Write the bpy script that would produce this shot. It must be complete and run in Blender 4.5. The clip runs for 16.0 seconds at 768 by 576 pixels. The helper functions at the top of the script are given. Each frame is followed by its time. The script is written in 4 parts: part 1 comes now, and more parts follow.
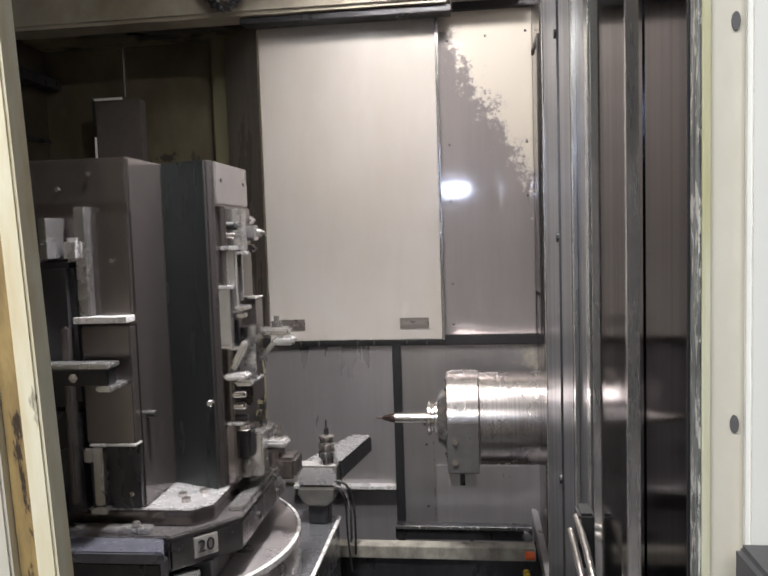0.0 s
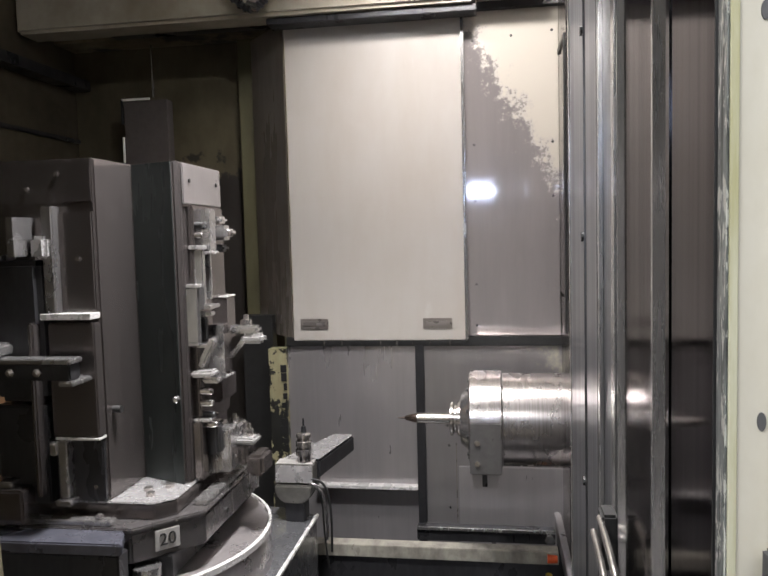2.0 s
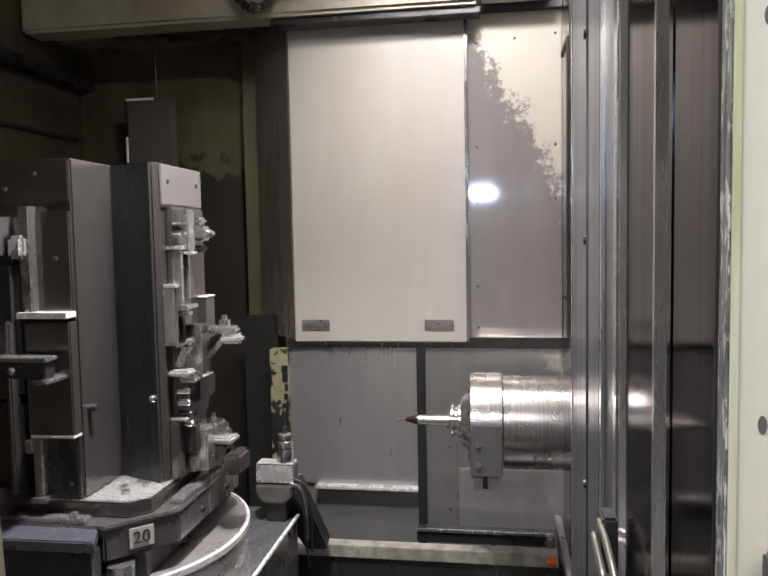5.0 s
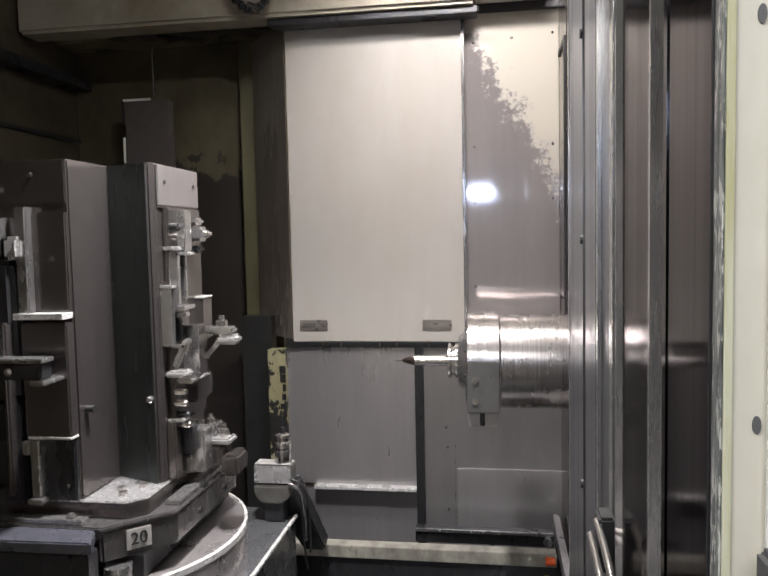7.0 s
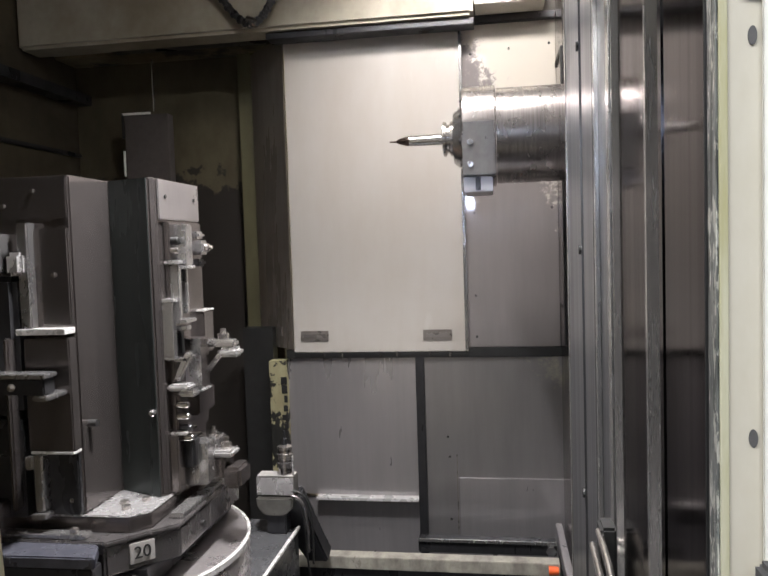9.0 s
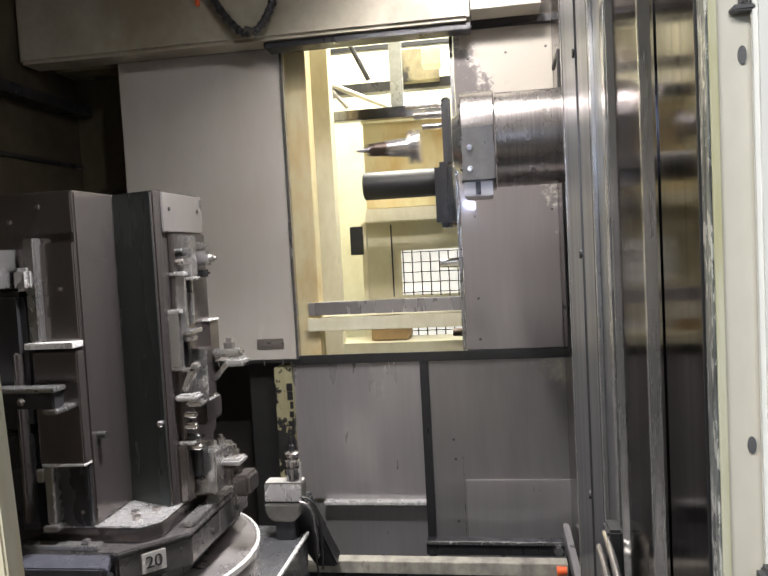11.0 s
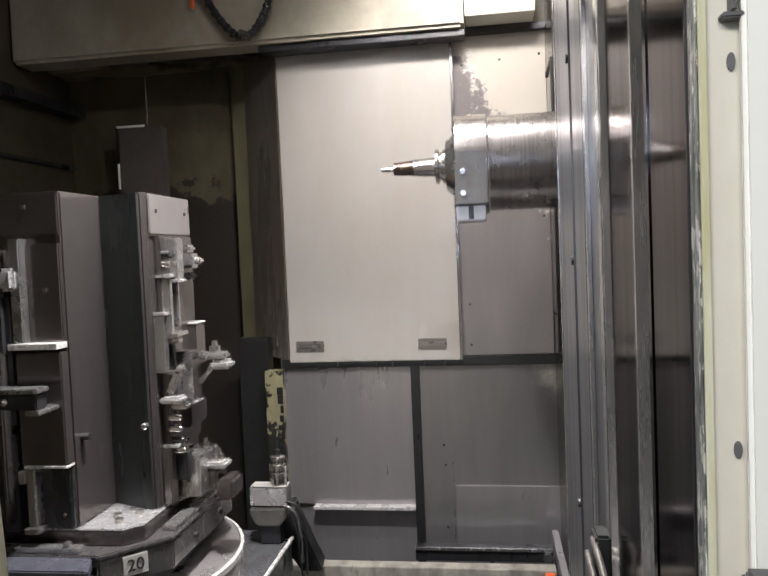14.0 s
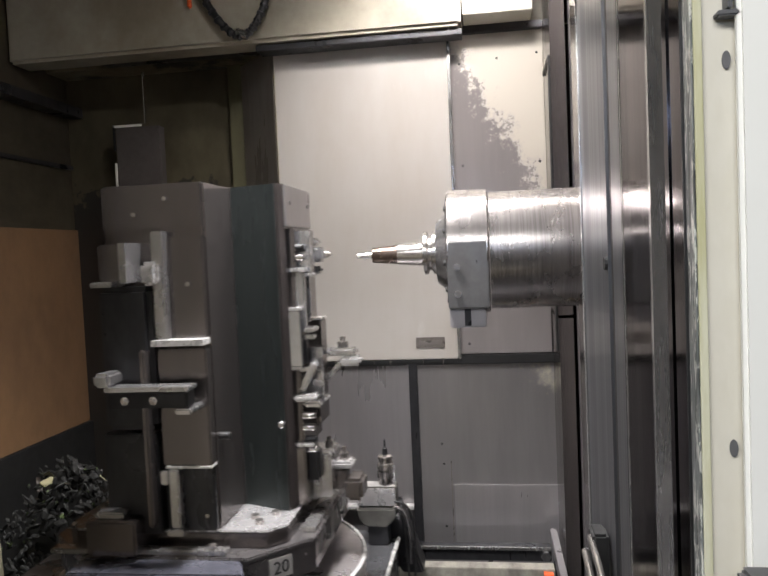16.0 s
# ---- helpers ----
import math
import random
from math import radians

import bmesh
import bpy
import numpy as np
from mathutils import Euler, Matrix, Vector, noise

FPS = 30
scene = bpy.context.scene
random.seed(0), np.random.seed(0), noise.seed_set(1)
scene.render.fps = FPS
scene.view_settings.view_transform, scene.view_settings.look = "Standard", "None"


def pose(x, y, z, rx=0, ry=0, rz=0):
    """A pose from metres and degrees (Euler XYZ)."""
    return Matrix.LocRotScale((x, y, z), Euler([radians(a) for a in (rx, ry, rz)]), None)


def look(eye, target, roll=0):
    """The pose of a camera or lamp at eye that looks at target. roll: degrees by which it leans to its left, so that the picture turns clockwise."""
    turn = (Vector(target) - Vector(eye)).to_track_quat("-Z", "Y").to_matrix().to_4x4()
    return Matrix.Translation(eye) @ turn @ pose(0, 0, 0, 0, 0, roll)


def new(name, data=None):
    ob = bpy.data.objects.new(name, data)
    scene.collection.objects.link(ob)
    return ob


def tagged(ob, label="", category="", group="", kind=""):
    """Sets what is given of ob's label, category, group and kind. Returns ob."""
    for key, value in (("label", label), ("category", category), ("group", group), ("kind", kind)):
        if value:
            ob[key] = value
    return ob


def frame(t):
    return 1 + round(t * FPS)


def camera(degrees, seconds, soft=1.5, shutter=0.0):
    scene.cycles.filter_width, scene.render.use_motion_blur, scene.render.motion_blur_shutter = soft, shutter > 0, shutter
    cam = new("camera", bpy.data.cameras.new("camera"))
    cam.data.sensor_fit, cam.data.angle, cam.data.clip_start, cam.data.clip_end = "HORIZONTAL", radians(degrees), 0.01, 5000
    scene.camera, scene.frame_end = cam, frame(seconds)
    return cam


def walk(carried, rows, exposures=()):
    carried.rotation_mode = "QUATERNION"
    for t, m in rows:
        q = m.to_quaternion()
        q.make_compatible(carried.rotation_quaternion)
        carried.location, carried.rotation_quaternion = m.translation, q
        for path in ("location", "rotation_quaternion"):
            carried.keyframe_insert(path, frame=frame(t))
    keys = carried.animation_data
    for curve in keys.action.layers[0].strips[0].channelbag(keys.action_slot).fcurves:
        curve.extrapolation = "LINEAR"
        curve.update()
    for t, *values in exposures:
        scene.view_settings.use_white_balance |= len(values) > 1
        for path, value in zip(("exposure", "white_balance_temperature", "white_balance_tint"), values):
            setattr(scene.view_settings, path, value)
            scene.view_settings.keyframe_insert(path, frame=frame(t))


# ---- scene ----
cam = camera(56.0, 16.0, soft=1.6, shutter=0.5)
PATH = [
    (0, (-0.015, -0.009, 1.636), (-0.257, 1.97, 1.489), -1.8),
    (0.5, (-0.019, -0.01, 1.634), (-0.223, 1.972, 1.456), -2.2),
    (1, (-0.008, -0.006, 1.629), (-0.261, 1.971, 1.463), -1.7),
    (1.5, (-0.014, -0.009, 1.63), (-0.291, 1.966, 1.478), -1.2),
    (2, (-0.013, -0.007, 1.629), (-0.321, 1.964, 1.489), -1.5),
    (2.5, (-0.014, -0.008, 1.628), (-0.322, 1.964, 1.498), -1.1),
    (3, (-0.014, -0.007, 1.628), (-0.324, 1.964, 1.492), -1.2),
    (3.5, (-0.013, -0.006, 1.628), (-0.325, 1.965, 1.492), -1.3),
    (4, (-0.014, -0.01, 1.629), (-0.328, 1.961, 1.496), -1.1),
    (6.5, (-0.011, -0.007, 1.628), (-0.321, 1.964, 1.488), -1.1),
    (7, (-0.01, -0.007, 1.629), (-0.319, 1.965, 1.493), -1.2),
    (7.5, (-0.01, -0.009, 1.632), (-0.319, 1.962, 1.505), -1.4),
    (8, (-0.008, -0.009, 1.634), (-0.318, 1.963, 1.515), -1.5),
    (8.5, (-0.009, -0.013, 1.635), (-0.318, 1.959, 1.519), -1.6),
    (9, (-0.009, -0.015, 1.637), (-0.318, 1.957, 1.524), -1.8),
    (11.5, (-0.009, -0.033, 1.651), (-0.322, 1.94, 1.544), -3.2),
    (12, (-0.009, -0.034, 1.649), (-0.319, 1.94, 1.556), -3.2),
    (12.5, (-0.008, -0.033, 1.649), (-0.315, 1.941, 1.553), -3.0),
    (13, (-0.007, -0.03, 1.646), (-0.306, 1.945, 1.548), -2.7),
    (13.5, (-0.007, -0.032, 1.647), (-0.303, 1.944, 1.553), -2.6),
    (14, (-0.007, -0.03, 1.647), (-0.3, 1.946, 1.553), -2.4),
    (14.5, (-0.006, -0.031, 1.648), (-0.297, 1.946, 1.556), -2.4),
    (15, (-0.006, -0.029, 1.646), (-0.297, 1.947, 1.55), -2.4),
    (15.5, (-0.006, -0.031, 1.647), (-0.296, 1.945, 1.549), -2.5),
    (16, (-0.005, -0.029, 1.647), (-0.294, 1.948, 1.55), -2.5),
]
walk(cam, [(t, look(eye, target, roll)) for t, eye, target, roll in PATH])

# ---- world and lights ----
world = bpy.data.worlds.new("workshop")
scene.world = world
world.use_nodes = True
bg = world.node_tree.nodes["Background"]
bg.inputs[0].default_value = (0.90, 0.87, 0.85, 1)
bg.inputs[1].default_value = 0.06
scene.view_settings.exposure = 0.0


def area_lamp(name, m, sx, sy, watts, colour):
    la = bpy.data.lights.new(name, "AREA")
    la.shape, la.size, la.size_y, la.energy, la.color = "RECTANGLE", sx, sy, watts, colour
    ob = new(name, la)
    ob.matrix_world = m
    return ob


# the machine's own work lamp under the roof, and the shop's tubes behind the operator
area_lamp("work_lamp_light", look((-0.10, 1.76, 2.78), (-0.24, 2.40, 1.36)), 0.44, 0.13, 23, (1.0, 0.945, 0.915))
area_lamp("table_lamp_light", look((-0.42, 1.38, 2.70), (-0.88, 1.52, 1.0)), 0.24, 0.10, 100, (1.0, 0.975, 0.98))
area_lamp("shop_tube_light", look((-0.85, -1.2, 2.78), (-0.2, 0.5, 1.5)), 2.4, 0.4, 62, (1.0, 0.99, 0.985))
area_lamp("shop_led_light", look((-0.145, -1.1, 2.01), (-0.1, 2.6, 1.70)), 0.20, 0.055, 2.6, (0.58, 0.72, 1.0))
area_lamp("magazine_room_light", look((-0.35, 3.45, 3.36), (-0.4, 3.4, 1.0)), 0.9, 0.5, 125, (1.0, 0.97, 0.88))


# ---- materials ----
def node(nt, kind, **ins):
    n = nt.nodes.new(kind)
    for k, v in ins.items():
        n.inputs[k.replace("_", " ")].default_value = v
    return n


def surface(name, base, dark=None, rough=0.4, metal=0.0, grain=(40, 40, 40), grain_amount=0.25, stain=(3, 3, 3), stain_amount=0.4,
            bump=0.05, rough_var=0.15, patch=None, patch_scale=(6, 6, 6), patch_cut=(0.5, 0.55), coat=0.0, seed=0.0):
    """Base colour, fine grain, broad stains towards dark, and flakes of another colour where patch is given."""
    mat = bpy.data.materials.new(name)
    mat.use_nodes = True
    nt = mat.node_tree
    bsdf = nt.nodes["Principled BSDF"]
    co = nt.nodes.new("ShaderNodeTexCoord")
    dark = dark or tuple(c * 0.45 for c in base)

    def noisy(scale, detail, rough_):
        mp = nt.nodes.new("ShaderNodeMapping")
        mp.inputs["Scale"].default_value = scale
        mp.inputs["Location"].default_value = (seed, seed * 1.7, seed * 0.6)
        nt.links.new(co.outputs["Object"], mp.inputs["Vector"])
        n = node(nt, "ShaderNodeTexNoise", Scale=1.0, Detail=detail, Roughness=rough_)
        nt.links.new(mp.outputs[0], n.inputs["Vector"])
        return n.outputs["Fac"]

    def ramp(src, a, b):
        r = nt.nodes.new("ShaderNodeMapRange")
        r.inputs["From Min"].default_value, r.inputs["From Max"].default_value = a, b
        nt.links.new(src, r.inputs["Value"])
        return r.outputs[0]

    def mixed(fac, a, b, amount=1.0):
        m = nt.nodes.new("ShaderNodeMix")
        m.data_type = "RGBA"
        mul = nt.nodes.new("ShaderNodeMath")
        mul.operation = "MULTIPLY"
        mul.inputs[1].default_value = amount
        nt.links.new(fac, mul.inputs[0])
        nt.links.new(mul.outputs[0], m.inputs["Factor"])
        for sock, v in ((m.inputs["A"], a), (m.inputs["B"], b)):
            if isinstance(v, tuple):
                sock.default_value = (*v, 1)
            else:
                nt.links.new(v, sock)
        return m.outputs["Result"]

    g = noisy(grain, 4, 0.6)
    s = noisy(stain, 5, 0.62)
    col = mixed(ramp(s, 0.42, 0.68), base, dark, stain_amount)
    col = mixed(ramp(g, 0.4, 0.7), col, dark, grain_amount)
    rsrc = ramp(s, 0.3, 0.7)
    if patch:
        p = noisy(patch_scale, 6, 0.65)
        pm = ramp(p, *patch_cut)
        col = mixed(pm, col, patch)
    nt.links.new(col, bsdf.inputs["Base Color"])
    mr = nt.nodes.new("ShaderNodeMapRange")
    mr.inputs["To Min"].default_value, mr.inputs["To Max"].default_value = max(0.03, rough - rough_var), min(1, rough + rough_var)
    nt.links.new(rsrc, mr.inputs["Value"])
    nt.links.new(mr.outputs[0], bsdf.inputs["Roughness"])
    bsdf.inputs["Metallic"].default_value = metal
    bsdf.inputs["Coat Weight"].default_value = coat
    if bump:
        b = node(nt, "ShaderNodeBump", Strength=bump, Distance=0.004)
        nt.links.new(g, b.inputs["Height"])
        nt.links.new(b.outputs[0], bsdf.inputs["Normal"])
    return mat


STEEL = surface("brushed_stainless", (0.46, 0.44, 0.445), (0.29, 0.275, 0.28), 0.31, 0.66, (60, 60, 2), 0.18, (5, 5, 1.0), 0.4, 0.0, 0.08)
STEEL_BAND = surface("polished_band", (0.27, 0.27, 0.275), (0.09, 0.09, 0.095), 0.17, 0.96, (110, 110, 0.5), 0.55, (24, 24, 0.3), 0.6, 0.0, 0.06)
LIP = surface("ground_lip", (0.24, 0.243, 0.255), (0.10, 0.10, 0.106), 0.34, 0.88, (110, 110, 0.5), 0.4, (24, 24, 0.4), 0.5, 0.0, 0.06)
RIB = surface("worn_bright_edge", (0.52, 0.51, 0.50), (0.24, 0.235, 0.235), 0.24, 0.85, (60, 60, 3), 0.25, (30, 30, 4), 0.45, 0.0, 0.1)
COVER = surface("cover_steel", (0.17, 0.165, 0.17), (0.05, 0.05, 0.055), 0.11, 1.0, (90, 90, 0.8), 0.5, (16, 16, 0.3), 0.7, 0.006, 0.07)
COVER.node_tree.nodes["Principled BSDF"].inputs["Specular Tint"].default_value = (0.60, 0.58, 0.58, 1)
DOOR = surface("door_enamel", (0.51, 0.485, 0.45), (0.40, 0.345, 0.28), 0.36, 0.0, (20, 20, 2), 0.08, (2.6, 3, 1.1), 0.5, 0.0, 0.1,
               patch=(0.56, 0.54, 0.51), patch_scale=(9, 9, 2.6), patch_cut=(0.64, 0.80))
CREAM = surface("cream_enamel", (0.42, 0.39, 0.31), (0.15, 0.115, 0.065), 0.42, 0.0, (25, 25, 25), 0.18, (2.2, 2.2, 1.6), 0.7, 0.04)
CREAM_CLEAN = surface("clean_cream_enamel", (0.70, 0.67, 0.585), (0.52, 0.48, 0.36), 0.4, 0.0, (60, 60, 30), 0.16, (9, 9, 4), 0.35, 0.05)
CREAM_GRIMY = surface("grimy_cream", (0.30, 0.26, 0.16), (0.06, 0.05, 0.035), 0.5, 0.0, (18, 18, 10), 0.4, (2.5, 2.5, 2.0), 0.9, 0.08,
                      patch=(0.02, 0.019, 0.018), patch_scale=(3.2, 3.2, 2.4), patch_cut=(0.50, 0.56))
PEELED = surface("peeled_enamel", (0.34, 0.36, 0.345), (0.03, 0.032, 0.03), 0.35, 0.3, (90, 90, 30), 0.3, (140, 140, 16), 0.85, 0.12,
                 patch=(0.80, 0.80, 0.74), patch_scale=(150, 150, 42), patch_cut=(0.54, 0.57))
PEELED_POST = surface("peeled_post", (0.36, 0.34, 0.21), (0.20, 0.16, 0.08), 0.45, 0.0, (40, 40, 20), 0.3, (8, 8, 4), 0.5, 0.12,
                      patch=(0.02, 0.02, 0.018), patch_scale=(11, 11, 8), patch_cut=(0.49, 0.51))
RUSTY = surface("rust_stained_enamel", (0.86, 0.82, 0.64), (0.60, 0.44, 0.18), 0.5, 0.0, (45, 45, 15), 0.2, (30, 30, 5), 0.55, 0.10,
                patch=(0.06, 0.035, 0.02), patch_scale=(30, 30, 8), patch_cut=(0.62, 0.68))
GROOVE = surface("rusty_groove", (0.46, 0.33, 0.13), (0.10, 0.06, 0.03), 0.7, 0.0, (40, 40, 15), 0.4, (30, 30, 7), 0.8, 0.2,
                 patch=(0.04, 0.025, 0.015), patch_scale=(60, 60, 14), patch_cut=(0.57, 0.61))
WHITE = surface("white_door_paint", (0.86, 0.86, 0.81), (0.6, 0.58, 0.5), 0.4, 0.0, (30, 30, 30), 0.06, (4, 4, 2), 0.12, 0.03)
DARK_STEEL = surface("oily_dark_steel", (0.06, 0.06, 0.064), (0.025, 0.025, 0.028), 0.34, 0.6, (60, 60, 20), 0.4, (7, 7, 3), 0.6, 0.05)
FIXTURE = surface("tombstone_steel", (0.205, 0.183, 0.177), (0.115, 0.105, 0.103), 0.18, 0.82, (50, 50, 2), 0.16, (6, 6, 1.2), 0.4, 0.0, 0.06)
PALLET_STEEL = surface("pallet_steel", (0.36, 0.34, 0.34), (0.12, 0.112, 0.115), 0.24, 0.85, (50, 50, 20), 0.3, (14, 14, 8), 0.5, 0.02)
MACHINED = surface("machined_steel", (0.62, 0.61, 0.61), (0.34, 0.33, 0.335), 0.24, 0.92, (90, 90, 30), 0.12, (14, 14, 9), 0.5, 0.0, 0.08)
WET = surface("wet_plate", (0.64, 0.63, 0.63), (0.36, 0.35, 0.355), 0.28, 0.7, (60, 60, 60), 0.15, (24, 24, 24), 0.4, 0.03, 0.12)
# Pale diffuse colour that imitates the highlights along rims, ledges and lips.
EDGE_GLINT = surface("edge_glint", (0.76, 0.75, 0.74), (0.46, 0.45, 0.44), 0.28, 0.35, (70, 70, 20), 0.2, (25, 25, 25), 0.45, 0.0, 0.1)
PLAIN_PLATE = surface("ground_plate", (0.33, 0.31, 0.31), (0.22, 0.205, 0.205), 0.3, 0.7, (60, 60, 4), 0.12, (5, 5, 2), 0.4, 0.0, 0.06)
DISC = surface("wet_table_disc", (0.52, 0.485, 0.485), (0.30, 0.28, 0.28), 0.32, 0.75, (90, 90, 90), 0.25, (9, 9, 9), 0.4, 0.03)
CHROME = surface("ground_chrome", (0.56, 0.53, 0.505), (0.34, 0.31, 0.29), 0.22, 0.9, (40, 160, 160), 0.3, (6, 10, 10), 0.25, 0.03, 0.06)
QUILL = surface("turned_quill", (0.43, 0.40, 0.385), (0.21, 0.195, 0.19), 0.27, 0.88, (190, 5, 5), 0.8, (14, 8, 8), 0.3, 0.0, 0.03)
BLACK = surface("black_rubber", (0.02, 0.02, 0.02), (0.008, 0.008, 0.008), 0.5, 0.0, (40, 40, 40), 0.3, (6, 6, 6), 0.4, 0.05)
TOOL_BODY = surface("browned_tool_steel", (0.16, 0.12, 0.10), (0.05, 0.04, 0.035), 0.3, 0.9, (60, 60, 60), 0.3, (15, 15, 15), 0.4, 0.04)
BROWN = surface("brown_panel", (0.25, 0.145, 0.075), (0.14, 0.08, 0.045), 0.5, 0.0, (20, 20, 10), 0.3, (3, 3, 2), 0.5, 0.05)
BLUE_STEEL = surface("blued_steel", (0.20, 0.205, 0.25), (0.06, 0.06, 0.08), 0.3, 0.7, (30, 30, 30), 0.3, (8, 8, 8), 0.5, 0.05)
PLATE_TAG = surface("engraved_tag", (0.30, 0.27, 0.25), (0.18, 0.16, 0.15), 0.35, 0.6, (80, 80, 80), 0.2, (20, 20, 20), 0.2, 0.04)
LABEL = surface("pale_label", (0.42, 0.405, 0.39), (0.24, 0.23, 0.22), 0.4, 0.1, (80, 80, 80), 0.2, (30, 30, 30), 0.6, 0.02)
INK = surface("ink", (0.02, 0.02, 0.02), (0.01, 0.01, 0.01), 0.6)
ORANGE = surface("orange_plastic", (0.75, 0.12, 0.03), (0.4, 0.06, 0.02), 0.4)
RED = surface("red_plastic", (0.70, 0.05, 0.03), (0.4, 0.03, 0.02), 0.35)
GREY_BOX = surface("grey_plastic", (0.12, 0.12, 0.125), (0.07, 0.07, 0.07), 0.5)
FLOOR = surface("chip_tray", (0.07, 0.07, 0.075), (0.02, 0.02, 0.022), 0.28, 0.6, (40, 25, 25), 0.5, (8, 6, 6), 0.7, 0.2)
CHIPS = surface("wet_chips", (0.016, 0.016, 0.014), (0.006, 0.006, 0.006), 0.75, 0.0, (90, 90, 90), 0.6, (20, 20, 20), 0.6, 0.4, patch=(0.12, 0.17, 0.06), patch_scale=(16, 16, 16), patch_cut=(0.62, 0.66))


def daylight_pane():
    mat = surface("daylit_pane", (0.8, 0.8, 0.76), (0.6, 0.6, 0.55), 0.5)
    b = mat.node_tree.nodes["Principled BSDF"]
    b.inputs["Emission Color"].default_value = (1.0, 0.97, 0.9, 1)
    b.inputs["Emission Strength"].default_value = 0.8
    return mat


PANE = daylight_pane()


def half_peeled(name, slope, level, paint, base, metal, bare=0.075):
    """Stainless sheet that keeps its cream paint towards the top and its far corner, with a ragged edge and flakes."""
    mat = surface(name, base, tuple(c * 0.62 for c in base), 0.28, 0.9, (45, 45, 2), 0.12, (5, 5, 1), 0.4, 0.01)
    nt = mat.node_tree
    bsdf = nt.nodes["Principled BSDF"]
    old = bsdf.inputs["Base Color"].links[0].from_socket
    co = nt.nodes.new("ShaderNodeTexCoord")
    sep = nt.nodes.new("ShaderNodeSeparateXYZ")
    nt.links.new(co.outputs["Object"], sep.inputs[0])
    n1 = node(nt, "ShaderNodeTexNoise", Scale=16.0, Detail=8.0, Roughness=0.7)
    nt.links.new(co.outputs["Object"], n1.inputs["Vector"])

    def op(kind, a, b):
        m = nt.nodes.new("ShaderNodeMath")
        m.operation = kind
        for s, v in zip(m.inputs, (a, b)):
            if isinstance(v, (int, float)):
                s.default_value = v
            else:
                nt.links.new(v, s)
        return m.outputs[0]

    # height above a line that sinks towards the corner beside the column
    line = op("SUBTRACT", op("ADD", sep.outputs[2], op("MULTIPLY", sep.outputs[0], slope)), level)
    n2 = node(nt, "ShaderNodeTexNoise", Scale=70.0, Detail=4.0, Roughness=0.7)
    nt.links.new(co.outputs["Object"], n2.inputs["Vector"])
    ragged = op("ADD", op("MULTIPLY", op("SUBTRACT", n1.outputs["Fac"], 0.5), 1.5), op("MULTIPLY", op("SUBTRACT", n2.outputs["Fac"], 0.5), 0.55))
    m = op("ADD", op("MULTIPLY", line, 2.0), ragged)
    r = nt.nodes.new("ShaderNodeMapRange")
    r.inputs["From Min"].default_value, r.inputs["From Max"].default_value = -0.06, 0.22
    nt.links.new(m, r.inputs["Value"])
    mix = nt.nodes.new("ShaderNodeMix")
    mix.data_type = "RGBA"
    nt.links.new(r.outputs[0], mix.inputs["Factor"])
    nt.links.new(old, mix.inputs["A"])
    mix.inputs["B"].default_value = (*paint, 1)
    nt.links.new(mix.outputs["Result"], bsdf.inputs["Base Color"])
    nt.links.new(op("MULTIPLY", op("SUBTRACT", 1.0, r.outputs[0]), metal), bsdf.inputs["Metallic"])
    nt.links.new(op("ADD", bare, op("MULTIPLY", r.outputs[0], 0.5 - bare)), bsdf.inputs["Roughness"])
    return mat


PEELING = half_peeled("peeling_sheet", 1.8, 2.15, (0.53, 0.49, 0.42), (0.44, 0.405, 0.40), 0.45)
PEELING_CORNER = half_peeled("stained_corner_sheet", 1.2, 1.385, (0.46, 0.43, 0.34), (0.35, 0.335, 0.335), 0.65, 0.28)


def oil_soaked():
    """Dull cream sheet whose lower part is black with oil below a ragged edge."""
    mat = surface("oil_soaked_sheet", (0.125, 0.108, 0.068), (0.042, 0.035, 0.022), 0.45, 0.0, (18, 18, 10), 0.3, (3, 3, 2), 0.7, 0.06)
    nt = mat.node_tree
    bsdf = nt.nodes["Principled BSDF"]
    old = bsdf.inputs["Base Color"].links[0].from_socket
    co = nt.nodes.new("ShaderNodeTexCoord")
    sep = nt.nodes.new("ShaderNodeSeparateXYZ")
    nt.links.new(co.outputs["Object"], sep.inputs[0])
    n = node(nt, "ShaderNodeTexNoise", Scale=9.0, Detail=7.0, Roughness=0.65)
    nt.links.new(co.outputs["Object"], n.inputs["Vector"])
    ad = nt.nodes.new("ShaderNodeMath")
    ad.operation = "MULTIPLY_ADD"
    nt.links.new(n.outputs["Fac"], ad.inputs[0])
    ad.inputs[1].default_value = 0.5
    nt.links.new(sep.outputs[2], ad.inputs[2])
    r = nt.nodes.new("ShaderNodeMapRange")
    r.inputs["From Min"].default_value, r.inputs["From Max"].default_value = 2.18, 2.20
    nt.links.new(ad.outputs[0], r.inputs["Value"])
    mix = nt.nodes.new("ShaderNodeMix")
    mix.data_type = "RGBA"
    nt.links.new(r.outputs[0], mix.inputs["Factor"])
    mix.inputs["A"].default_value = (0.030, 0.026, 0.023, 1)
    nt.links.new(old, mix.inputs["B"])
    nt.links.new(mix.outputs["Result"], bsdf.inputs["Base Color"])
    return mat


